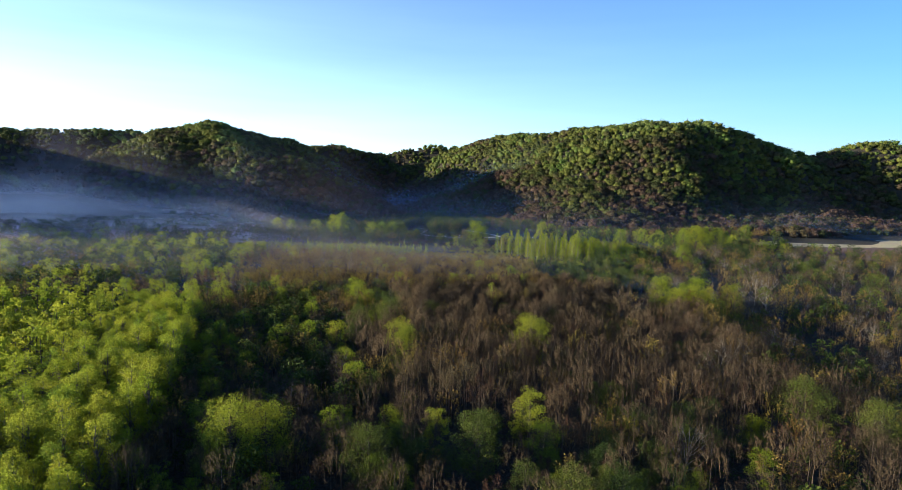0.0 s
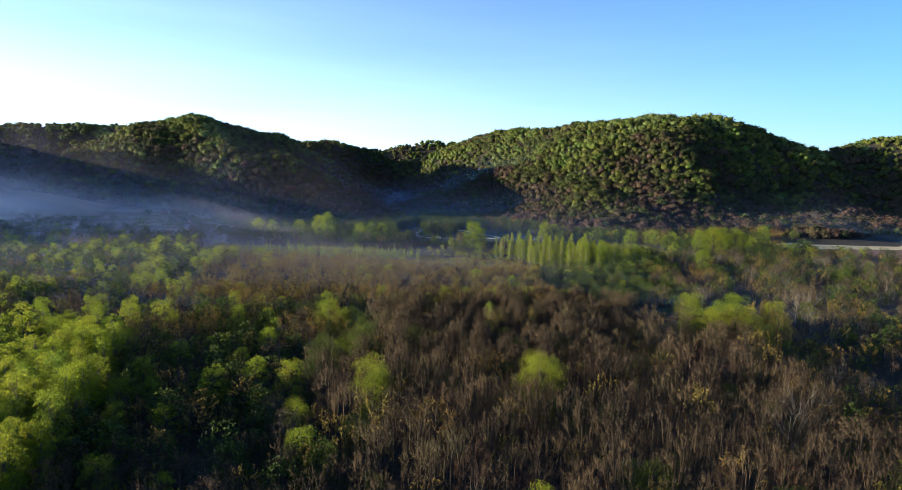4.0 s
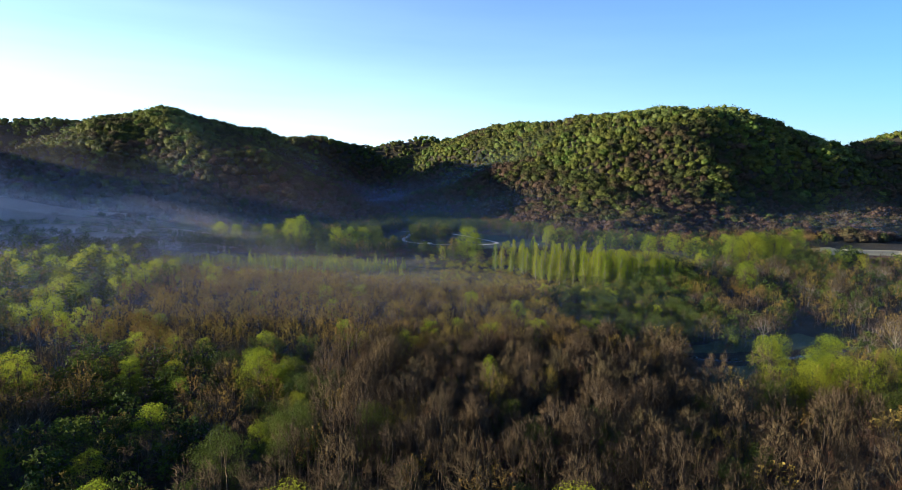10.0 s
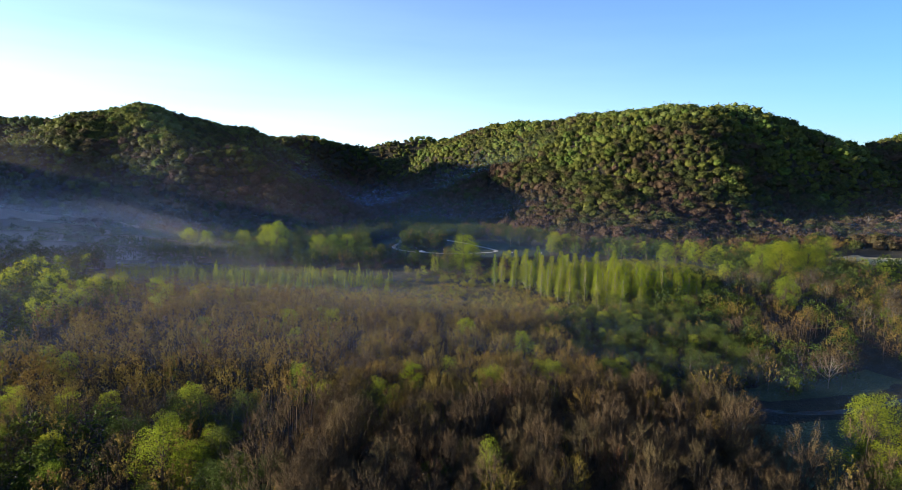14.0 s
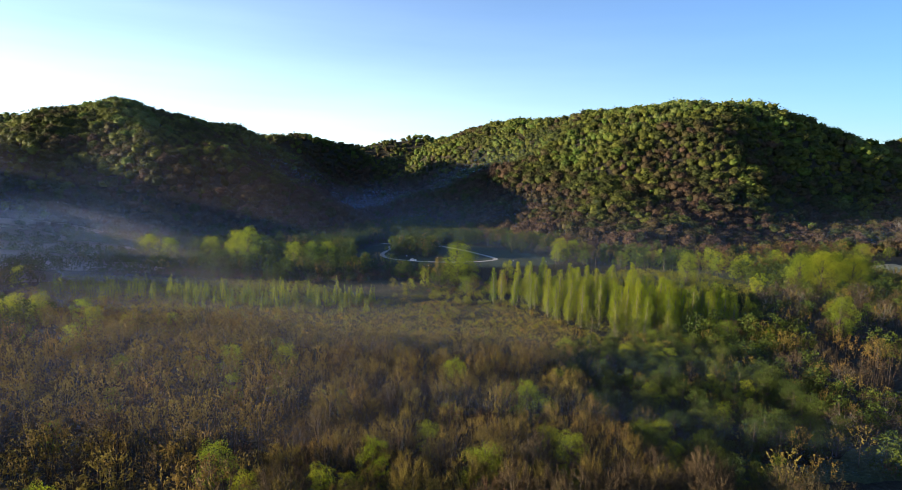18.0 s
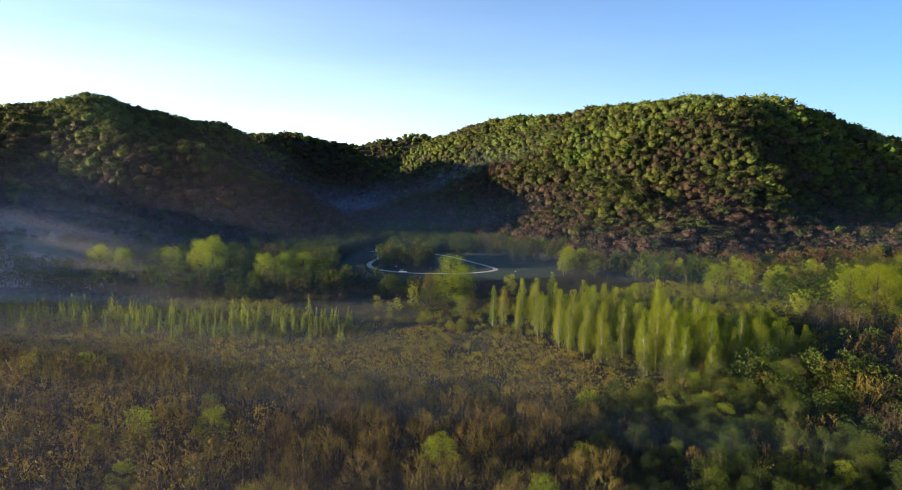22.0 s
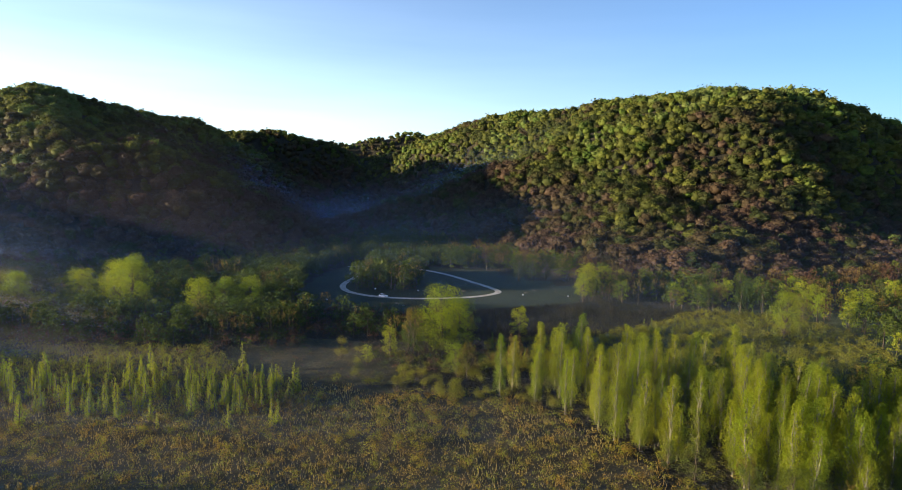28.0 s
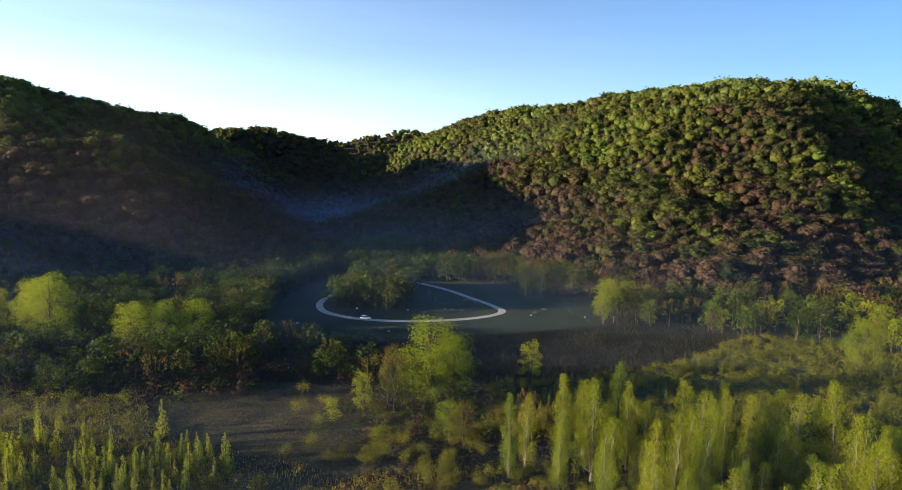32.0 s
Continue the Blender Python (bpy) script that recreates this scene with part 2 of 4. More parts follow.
def patch(name, outline, material, label, lift=0.03, step=3.0, wob=1.2):
    """A flat patch of ground cover with an uneven edge."""
    pts = []
    n = len(outline)
    for i in range(n):
        a, b = Vector(outline[i]), Vector(outline[(i + 1) % n])
        d = (b - a).length
        for k in range(max(1, int(d / step))):
            p = a.lerp(b, k / max(1, int(d / step)))
            q = noise.noise_vector(Vector((p.x * 0.13, p.y * 0.13, n)))
            pts.append((p.x + q.x * wob * 2, p.y + q.y * wob * 2, lift))
    bm = bmesh.new()
    f = bm.faces.new([bm.verts.new(p) for p in pts])
    f.normal_update()
    if f.normal.z < 0:
        f.normal_flip()
    bmesh.ops.triangulate(bm, faces=[f])
    return tagged(part(name, bm, material, None), label, name.replace("_", " "), kind="structure")


def ribbon(name, line, width, material, label, lift, closed=False):
    """A track along a line, smoothed, slightly crowned, with uneven edges."""
    pts = [Vector((x, y, 0)) for x, y in line]
    n, out = len(pts), []
    for i in range(n if closed else n - 1):
        p0, p1, p2, p3 = (pts[(i + k) % n] if closed else pts[min(max(i + k, 0), n - 1)] for k in (-1, 0, 1, 2))
        for s in range(6):
            t = s / 6
            out.append(0.5 * (2 * p1 + (p2 - p0) * t + (2 * p0 - 5 * p1 + 4 * p2 - p3) * t * t + (3 * p1 - p0 - 3 * p2 + p3) * t ** 3))
    if not closed:
        out.append(pts[-1])
    v, f, m = [], [], len(out)
    for i, p in enumerate(out):
        d = (out[(i + 1) % m] - out[i - 1] if closed or 0 < i < m - 1 else (out[1] - out[0] if i == 0 else out[-1] - out[-2])).normalized()
        side = Vector((-d.y, d.x, 0))
        w = width / 2 * (1 + 0.10 * noise.noise(p * 0.2))
        for k, z in ((-1, lift), (-0.5, lift + 0.05), (0.5, lift + 0.05), (1, lift)):
            v.append(p + side * w * k + Vector((0, 0, z)))
    for i in range(m if closed else m - 1):
        j = (i + 1) % m
        for k in range(3):
            f.append((i * 4 + k, j * 4 + k, j * 4 + k + 1, i * 4 + k + 1)[::-1])
    me = mesh_from(name, [tuple(q) for q in v], f)
    return tagged(put(name, me, material), label, name.replace("_", " "), kind="structure")


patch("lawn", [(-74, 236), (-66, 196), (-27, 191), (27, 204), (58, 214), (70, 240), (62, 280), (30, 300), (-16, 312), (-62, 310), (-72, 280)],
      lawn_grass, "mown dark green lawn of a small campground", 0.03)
patch("meadow", [(-74, 136), (-50, 150), (-27, 146), (-16, 128), (-14, 104), (-21, 94), (-50, 104), (-66, 118)],
      meadow_turf, "clearing of pale dry grass among shrubs", 0.03)
patch("scrub_ground", [(-200, 136), (-78, 136), (-66, 116), (-18, 92), (14, 100), (42, 60), (20, 8), (-20, 14), (-60, 26), (-120, 36), (-200, 60)],
      dry_grass, "rough field of dry grass under young scrub", 0.02)
patch("shrub_ground", [(36, 148), (80, 178), (150, 214), (200, 236), (190, 170), (130, 120), (100, 92), (60, 110)],
      bog_grass, "overgrown wet meadow under yellow-green shrubs", 0.02)
patch("bog", [(52, -100), (62, -112), (78, -98), (98, -80), (118, -66), (112, -60), (94, -68), (74, -71), (64, -74)],
      bog_grass, "wet grassy clearing beside the creek", 0.02, wob=2.0)
patch("bank", [(66, -58), (86, -56), (110, -50), (134, -40), (128, -28), (90, -40), (70, -50)],
      bog_grass, "grassy creek bank in the shade of trees", 0.025, wob=2.0)
patch("stubble_field", [(262, 236), (470, 350), (620, 345), (560, 270), (400, 232), (300, 214)],
      stubble, "pale strip of stubble field below the hill", 0.03)
patch("ploughed_field", [(262, 190), (300, 212), (400, 230), (560, 268), (560, 160), (420, 120), (300, 140)],
      ploughed, "brown ploughed field on the valley floor", 0.03)
LOOP = [(-53, 290), (-52, 274), (-55, 256), (-55, 244), (-51, 233), (-43, 225.5), (-32, 220.5), (-18, 219), (-2, 221), (12, 226),
        (21.5, 233), (24.5, 240), (20.5, 250), (12.5, 263), (2, 280), (-11, 295), (-24, 303), (-40, 303)]
ribbon("gravel_road", LOOP, 3.1, gravel, "pale gravel loop road through the campground", 0.05, True)
ribbon("foot_path", [(-12, 248), (-4, 250.5), (7, 253), (10, 256)], 0.9, worn_turf, "narrow worn path beside the camp sites", 0.05)
ribbon("gravel_spur", [(-62, 304), (-53, 306), (-40, 304.5)], 2.6, gravel, "gravel access track at the wood's edge", 0.06)
CREEK = [(62, -57), (68, -61), (78, -64.5), (92, -64), (108, -59), (124, -52), (140, -45)]
ribbon("water", CREEK, 2.8, creek_water, "dark still creek between wooded banks", 0.04)


# ---- trees: shapes ----
class Shape:
    """Gathers corners and triangles."""

    def __init__(self):
        self.v, self.f, self.n = [], [], 0

    def add(self, v, f):
        self.v.append(np.asarray(v, float))
        self.f.append(np.asarray(f, int) + self.n)
        self.n += len(v)

    def arrays(self):
        return np.concatenate(self.v), np.concatenate(self.f)

    def tube(self, pts, radii, sides=4):
        pts = np.asarray(pts, float)
        d = pts[-1] - pts[0]
        d = d / (np.linalg.norm(d) + 1e-9)
        a = np.cross(d, (0.3, 0.9, 0.31) if abs(d[2]) > 0.9 else (0, 0, 1))
        a = a / np.linalg.norm(a)
        b = np.cross(d, a)
        th = np.arange(sides) * 2 * np.pi / sides
        ring = np.cos(th)[:, None] * a + np.sin(th)[:, None] * b
        v = np.concatenate([p + r * ring for p, r in zip(pts, radii)])
        f = []
        for i in range(len(pts) - 1):
            for k in range(sides):
                p, q = i * sides + k, i * sides + (k + 1) % sides
                f += [(p, q, q + sides), (p, q + sides, p + sides)]
        self.add(v, f)

    def twigs(self, base, tip, r):
        """Thin three-sided spikes from base to tip."""
        base, tip = np.asarray(base, float), np.asarray(tip, float)
        n = len(base)
        d = tip - base
        a = np.cross(d, np.random.default_rng(n).normal(size=(n, 3)) + np.array([0.1, 0.2, 0]))
        a = a / (np.linalg.norm(a, axis=1)[:, None] + 1e-9)
        b = np.cross(d, a)
        b = b / (np.linalg.norm(b, axis=1)[:, None] + 1e-9)
        r = np.broadcast_to(np.asarray(r, float), (n,))[:, None]
        v = np.stack([base + a * r, base - 0.5 * a * r + 0.87 * b * r, base - 0.5 * a * r - 0.87 * b * r, tip], 1).reshape(-1, 3)
        k = np.arange(n)[:, None, None] * 4
        self.add(v, (k + np.array([(0, 1, 3), (1, 2, 3), (2, 0, 3)])).reshape(-1, 3))

    def leaves(self, p, size, rng, out=None, loose=0.55):
        """Small pointed sprays of leaves that face outwards from their bough, more or less."""
        n = len(p)
        face = rng.normal(size=(n, 3)) * loose
        if out is not None:
            face += out
        face = face / (np.linalg.norm(face, axis=1)[:, None] + 1e-9)
        a = np.cross(face, rng.normal(size=(n, 3)))
        a = a / (np.linalg.norm(a, axis=1)[:, None] + 1e-9)
        b = np.cross(face, a)
        s = size * rng.uniform(0.6, 1.35, (n, 1))
        v = np.stack([p + a * s, p - 0.5 * a * s + 0.55 * b * s, p - 0.5 * a * s - 0.55 * b * s], 1).reshape(-1, 3)
        self.add(v, np.arange(3 * n).reshape(-1, 3))


def ball(level):
    """Corners and triangles of an even ball with radius 1."""
    bm = bmesh.new()
    bmesh.ops.create_icosphere(bm, subdivisions=level, radius=1.0)
    v = np.array([p.co[:] for p in bm.verts])
    f = np.array([[p.index for p in q.verts] for q in bm.faces])
    bm.free()
    return v, f


BALLS = {1: ball(1), 2: ball(2)}


def boughs(shape, centres, radii, rng, level=2, stretch=(1, 1, 0.85)):
    """Lumpy masses of foliage, one round each bough."""
    bv, bf = BALLS[level]
    for c, r in zip(centres, radii):
        shape.add(c + bv * rng.uniform(0.72, 1.22, (len(bv), 1)) * r * np.array(stretch), bf)


def bent(p, q, rng, k=3, wob=0.08):
    p, q = np.asarray(p, float), np.asarray(q, float)
    t = np.linspace(0, 1, k + 1)[:, None]
    pts = p + (q - p) * t
    pts[1:-1] += rng.normal(size=(k - 1, 3)) * np.linalg.norm(q - p) * wob
    return pts


def lite_wood(height, r0):
    s = Shape()
    s.tube([(0, 0, -0.4), (0, 0, height)], [r0, 0.05], 3)
    return s


def leafy(seed, height, width, base, lobes, leaves, size, style="round", lite=False):
    """Wood and crown of a leafing tree: lobes of leaf sprays round the ends of the limbs, with gaps between."""
    rng = np.random.default_rng(seed)
    wood, crown = Shape(), Shape()
    r0 = 0.017 * height + 0.05
    lean = rng.normal(size=2) * 0.03 * height
    top = np.array([lean[0], lean[1], height * 0.9])
    trunk = bent((0, 0, -0.4), top, rng, 5, 0.012)
    wood.tube(trunk, np.linspace(r0, 0.04, 6), 6)
    cen, rad = [], []
    for i in range(lobes):
        u = (i + 0.5) / lobes
        if style == "column":
            z = base + (height - base) * u
            w = width * 0.5 * (math.sin(math.pi * min(1, 0.26 + 0.69 * u)) ** 0.7)
            ang, rr = i * 2.4 + rng.normal() * 0.4, w * rng.uniform(0.15, 0.75)
            r = width * rng.uniform(0.13, 0.22) * (1.15 - 0.55 * u)
        elif style == "spire":
            z = base + (height - base) * u ** 1.1
            w = width * 0.5 * (1 - u) ** 0.8 + 0.06
            ang, rr = i * 2.4 + rng.normal() * 0.4, w * rng.uniform(0.2, 0.9)
            r = width * rng.uniform(0.10, 0.17) * (1.2 - 0.75 * u)
        else:
            z = base + (height - base) * (0.10 + 0.84 * u ** 0.85)
            e = (z - base) / (height - base)
            w = width * 0.5 * math.sqrt(max(0.05, 1 - (1.75 * (e - 0.42)) ** 2)) if style == "round" else width * 0.5 * (1 - 0.75 * e ** 2)
            ang, rr = i * 2.4 + rng.normal() * 0.5, w * rng.uniform(0.35, 0.95)
            r = width * rng.uniform(0.10, 0.19)
        c = np.array([rr * math.cos(ang), rr * math.sin(ang), z - r * 0.3]) + np.array([*lean, 0]) * z / height
        cen.append(c), rad.append(r)
        zs = max(base * 0.55, z - rr * 0.9 - 0.12 * height)
        st = np.array([lean[0] * zs / height, lean[1] * zs / height, zs])
        wood.twigs([st], [c], r0 * 0.4 * (1 - 0.5 * u))
    cen, rad = np.array(cen), np.array(rad)
    pick = rng.choice(lobes, leaves, p=rad ** 2 / (rad ** 2).sum())
    d = rng.normal(size=(leaves, 3))
    d = d / np.linalg.norm(d, axis=1)[:, None]
    d[:, 2] = np.abs(d[:, 2]) * np.where(rng.random(leaves) < 0.72, 1, -0.7)
    k = rad[pick][:, None] * (0.45 + 0.65 * rng.random((leaves, 1)) ** 0.6)
    stretch = np.array([1, 1, 1.9]) if style == "column" else np.array([1, 1, 1.6]) if style == "spire" else np.array([1, 1, 0.85])
    p = cen[pick] + d * k * stretch
    p[:, 2] = np.minimum(p[:, 2], height * 1.02 + rng.normal(size=leaves) * 0.2)
    axis = np.array([lean[0] * 0.5, lean[1] * 0.5, base + (height - base) * 0.4])
    whole = p - axis
    if style == "column":
        whole[:, 2] *= 0.15
    whole = whole / (np.linalg.norm(whole, axis=1)[:, None] + 1e-9)
    crown.leaves(p, size, rng, d * 0.35 + whole * (0.15 if style == "column" else 0.35), 0.7)
    if lite:
        wood = lite_wood(height * 0.8, r0)
        return wood.arrays(), crown.arrays()
    nt_ = 24
    q = rng.integers(0, leaves, nt_)
    wood.twigs(cen[pick[q]], p[q], 0.03)
    return wood.arrays(), crown.arrays()


def bare(seed, height, width, limbs, twigs, buds, size, spread=0.5, lite=False, fine=0.02):
    """Wood and twigs of a tree that is still bare or just in bud: limbs fan out to a rounded head of fine twigs."""
    rng = np.random.default_rng(seed)
    wood, crown = Shape(), Shape()
    r0 = 0.011 * height + 0.04
    lean = rng.normal(size=2) * 0.03 * height
    mid = np.array([lean[0] * 0.6, lean[1] * 0.6, height * (0.66 - 0.10 * spread)])
    half = np.array([width * 0.5, width * 0.5, height - mid[2]])
    trunk = bent((0, 0, -0.4), (lean[0], lean[1], height * 0.8), rng, 5, 0.012)
    wood.tube(trunk, np.linspace(r0, 0.04, 6), 5)
    starts, ends = [], []
    for i in range(limbs):
        u = (i + rng.random()) / limbs
        c = 0.97 - 1.15 * u
        ang = i * 2.4 + rng.normal() * 0.4
        way = np.array([math.sqrt(max(0, 1 - c * c)) * math.cos(ang), math.sqrt(max(0, 1 - c * c)) * math.sin(ang), c])
        en = mid + way * half * rng.uniform(0.72, 0.95)
        zs = height * (0.48 - 0.28 * u) * rng.uniform(0.8, 1.15)
        st = np.array([lean[0] * zs / height, lean[1] * zs / height, zs])
        k = st + (en - st) * np.array([0.55, 0.55, 0.42]) + rng.normal(size=3) * 0.03 * height
        line = np.array([st, (st + k) / 2 + rng.normal(size=3) * 0.01 * height, k, (k + en) / 2 + rng.normal(size=3) * 0.015 * height, en])
        wood.tube(line, [r0 * 0.5, r0 * 0.4, r0 * 0.28, r0 * 0.17, 0.02], 4)
        for j in range(6):
            b = line[2] + (en - line[2]) * rng.uniform(0.0, 0.9)
            to = way + rng.normal(size=3) * 0.42 + np.array([0, 0, 0.12])
            e2 = mid + to / np.linalg.norm(to) * half * rng.uniform(0.80, 1.0)
            wood.twigs([b], [b + (e2 - b) * 0.9], r0 * 0.15)
            starts.append(b), ends.append(e2)
        starts.append(line[3]), ends.append(en)
    starts, ends = np.array(starts), np.array(ends)
    pick = rng.integers(0, len(ends), twigs)
    b = starts[pick] + (ends[pick] - starts[pick]) * rng.uniform(0.25, 1.0, (twigs, 1))
    d = (b - mid * np.array([1, 1, 0.8])) / half
    d = d / (np.linalg.norm(d, axis=1)[:, None] + 1e-9) + rng.normal(size=(twigs, 3)) * 0.5 + np.array([0, 0, 0.55])
    d = d / np.linalg.norm(d, axis=1)[:, None]
    tip = b + d * height * rng.uniform(0.045, 0.10, (twigs, 1))
    crown.twigs(b, tip, 0.034 if lite else fine)
    if buds:
        q = rng.integers(0, twigs, buds)
        crown.leaves(b[q] + (tip[q] - b[q]) * rng.uniform(0.4, 1.08, (buds, 1)), size, rng, d[q] * 0.6)
    if lite:
        wood = lite_wood(height * 0.75, r0)
        crown.twigs(starts[::4], ends[::4], 0.06)
    return wood.arrays(), crown.arrays()


def bush(seed, height, width, leaves, size):
    rng = np.random.default_rng(seed)
    wood, crown = Shape(), Shape()
    n = 7
    ang = rng.random(n) * 6.28
    tip = np.stack([np.cos(ang) * width * 0.3, np.sin(ang) * width * 0.3, height * rng.uniform(0.55, 0.95, n)], 1)
    wood.twigs(np.stack([np.cos(ang) * 0.1, np.sin(ang) * 0.1, np.full(n, -0.15)], 1), tip, 0.05)
    k = rng.integers(0, n, leaves)
    d = rng.normal(size=(leaves, 3)) * np.array([width * 0.17, width * 0.17, height * 0.17])
    p = tip[k] * np.array([1, 1, 0.8]) + d
    p[:, 2] = np.clip(p[:, 2], 0.05, height * 1.1)
    crown.leaves(p, size, rng, d / (np.linalg.norm(d, axis=1)[:, None] + 1e-9) + np.array([0, 0, 0.5]))
    return wood.arrays(), crown.arrays()


# kind: label, leaf material, bark, stuff material, near shapes, far shapes
KINDS = {
    "bare_tree": ("tall bare brown tree with fine upright twigs, not yet in leaf", twig_brown, bark, twig_stuff,
                  [bare(11 + i, 15 + i % 3, 6.6 + i % 3 * 0.9, 11, 1700, 60 + 160 * (i % 2), 0.10, 0.3, fine=0.020) for i in range(6)],
                  [bare(31 + i, 15, 7.0, 8, 300, 0, 0.4, 0.3, True) for i in range(4)]),
    "spreading_tree": ("large bare tree with pale spreading limbs", twig_brown, bark_pale, twig_stuff,
                       [bare(51 + i, 16, 14, 15, 1300, 60, 0.11, 0.85) for i in range(3)],
                       [bare(61 + i, 15, 12, 8, 130, 12, 0.4, 0.8, True) for i in range(2)]),
    "budding_tree": ("slender tree in olive-brown bud above bare stems", leaf_olive, bark, stuff_olive,
                     [bare(71 + i, 13 + i % 2, 6.6 + i % 3 * 0.6, 9, 620, 1500, 0.105, 0.4) for i in range(6)],
                     [bare(81 + i, 13, 7.0, 6, 110, 260, 0.26, 0.45, True) for i in range(4)]),
    "cottonwood_tree": ("broad tree with fresh bright yellow-green spring leaves", leaf_bright, bark, stuff_bright,
                        [leafy(91 + i, 16 + i % 3, 9 + i % 2 * 2, 2.5, 40, 6500, 0.135) for i in range(5)],
                        [leafy(101 + i, 16, 9.5, 2, 18, 480, 0.46, lite=True) for i in range(3)]),
    "aspen_tree": ("tall narrow tree with bright yellow-green spring leaves in a dense grove", leaf_bright, bark_grey, stuff_bright,
                   [leafy(221 + i, 16 + i % 3, 6.2 + i % 2 * 0.9, 2.2, 40, 4200, 0.15) for i in range(5)],
                   [leafy(231 + i, 16, 6.6, 2, 18, 480, 0.40, lite=True) for i in range(3)]),
    "broadleaf_tree": ("leafing tree with mid-green rounded crown in the valley wood", leaf_green, bark, stuff_green,
                       [leafy(111 + i, 13 + i % 3, 9 + i % 2, 0.8, 36, 5600, 0.14) for i in range(5)],
                       [leafy(121 + i, 13.5, 9.5, 0.6, 18, 420, 0.50, lite=True) for i in range(3)]),
    "rusty_tree": ("tree with reddish-brown unfolding leaves", leaf_brown, bark, stuff_brown,
                   [bare(131 + i, 12, 7, 9, 420, 1300, 0.11, 0.5) for i in range(3)],
                   [bare(141 + i, 12, 7.5, 5, 40, 150, 0.36, 0.5, True) for i in range(2)]),
    "poplar_tree": ("slim upright young poplar with grey trunk and yellow-green leaves", leaf_bright, bark_pale, stuff_bright,
                    [leafy(151 + i, 19 + i % 3, 6.4 + i % 2, 3.0, 52, 6000, 0.15, "column") for i in range(5)],
                    [leafy(161 + i, 19, 6.4, 2.5, 20, 380, 0.5, "column", True) for i in range(2)]),
    "sapling": ("narrow young aspen sapling with yellow-green spire", leaf_bright, bark_grey, stuff_bright,
                [leafy(171 + i, 7, 2.9, 0.3, 34, 1300, 0.105, "spire") for i in range(4)],
                [leafy(181 + i, 7, 2.9, 0.3, 16, 150, 0.24, "spire", True) for i in range(2)]),
    "shrub": ("low yellow-green leafing shrub in the rough field", leaf_shrub, bark, stuff_shrub,
              [bush(191 + i, 3.0, 3.0, 900, 0.10) for i in range(4)],
              [bush(201 + i, 3.0, 3.2, 64, 0.24) for i in range(4)]),
}
GREAT = [leafy(211 + i, 22, 14.5, 2.0, 64, 13000, 0.165) for i in range(2)] + [leafy(215, 22, 15, 2.0, 56, 8500, 0.19)]
MIDDLE = {  # lighter shapes for trees that stay further off
    "cottonwood_tree": [leafy(91 + i, 16 + i % 3, 9 + i % 2 * 2, 2.5, 30, 2600, 0.21) for i in range(3)],
    "broadleaf_tree": [leafy(111 + i, 13 + i % 3, 9 + i % 2, 0.8, 26, 2200, 0.22) for i in range(3)],
    "poplar_tree": [leafy(151 + i, 19 + i % 3, 6.4, 2.5, 46, 3200, 0.20, "column") for i in range(3)],
    "budding_tree": [bare(71 + i, 13 + i % 2, 7.2, 8, 300, 700, 0.15, 0.45, fine=0.03) for i in range(3)],
    "bare_tree": [bare(11 + i, 15 + i % 3, 6.8, 9, 560, 30, 0.15, 0.3, fine=0.03) for i in range(3)],
}
GROUPS = {"bare_tree": "bare trees of the valley wood", "spreading_tree": "spreading bare trees", "budding_tree": "budding trees of the valley wood",
          "cottonwood_tree": "bright cottonwoods", "broadleaf_tree": "green broadleaf trees", "rusty_tree": "rusty budding trees",
          "poplar_tree": "stand of poplars", "aspen_tree": "bright grove of narrow trees", "sapling": "aspen saplings", "shrub": "shrubs of the rough field"}
SPOTS = {k: [] for k in KINDS}


def inside(x, y, poly):
    c, n = False, len(poly)
    for i in range(n):
        (x1, y1), (x2, y2) = poly[i], poly[i - 1]
        if (y1 > y) != (y2 > y) and x < (x2 - x1) * (y - y1) / (y2 - y1) + x1:
            c = not c
    return c


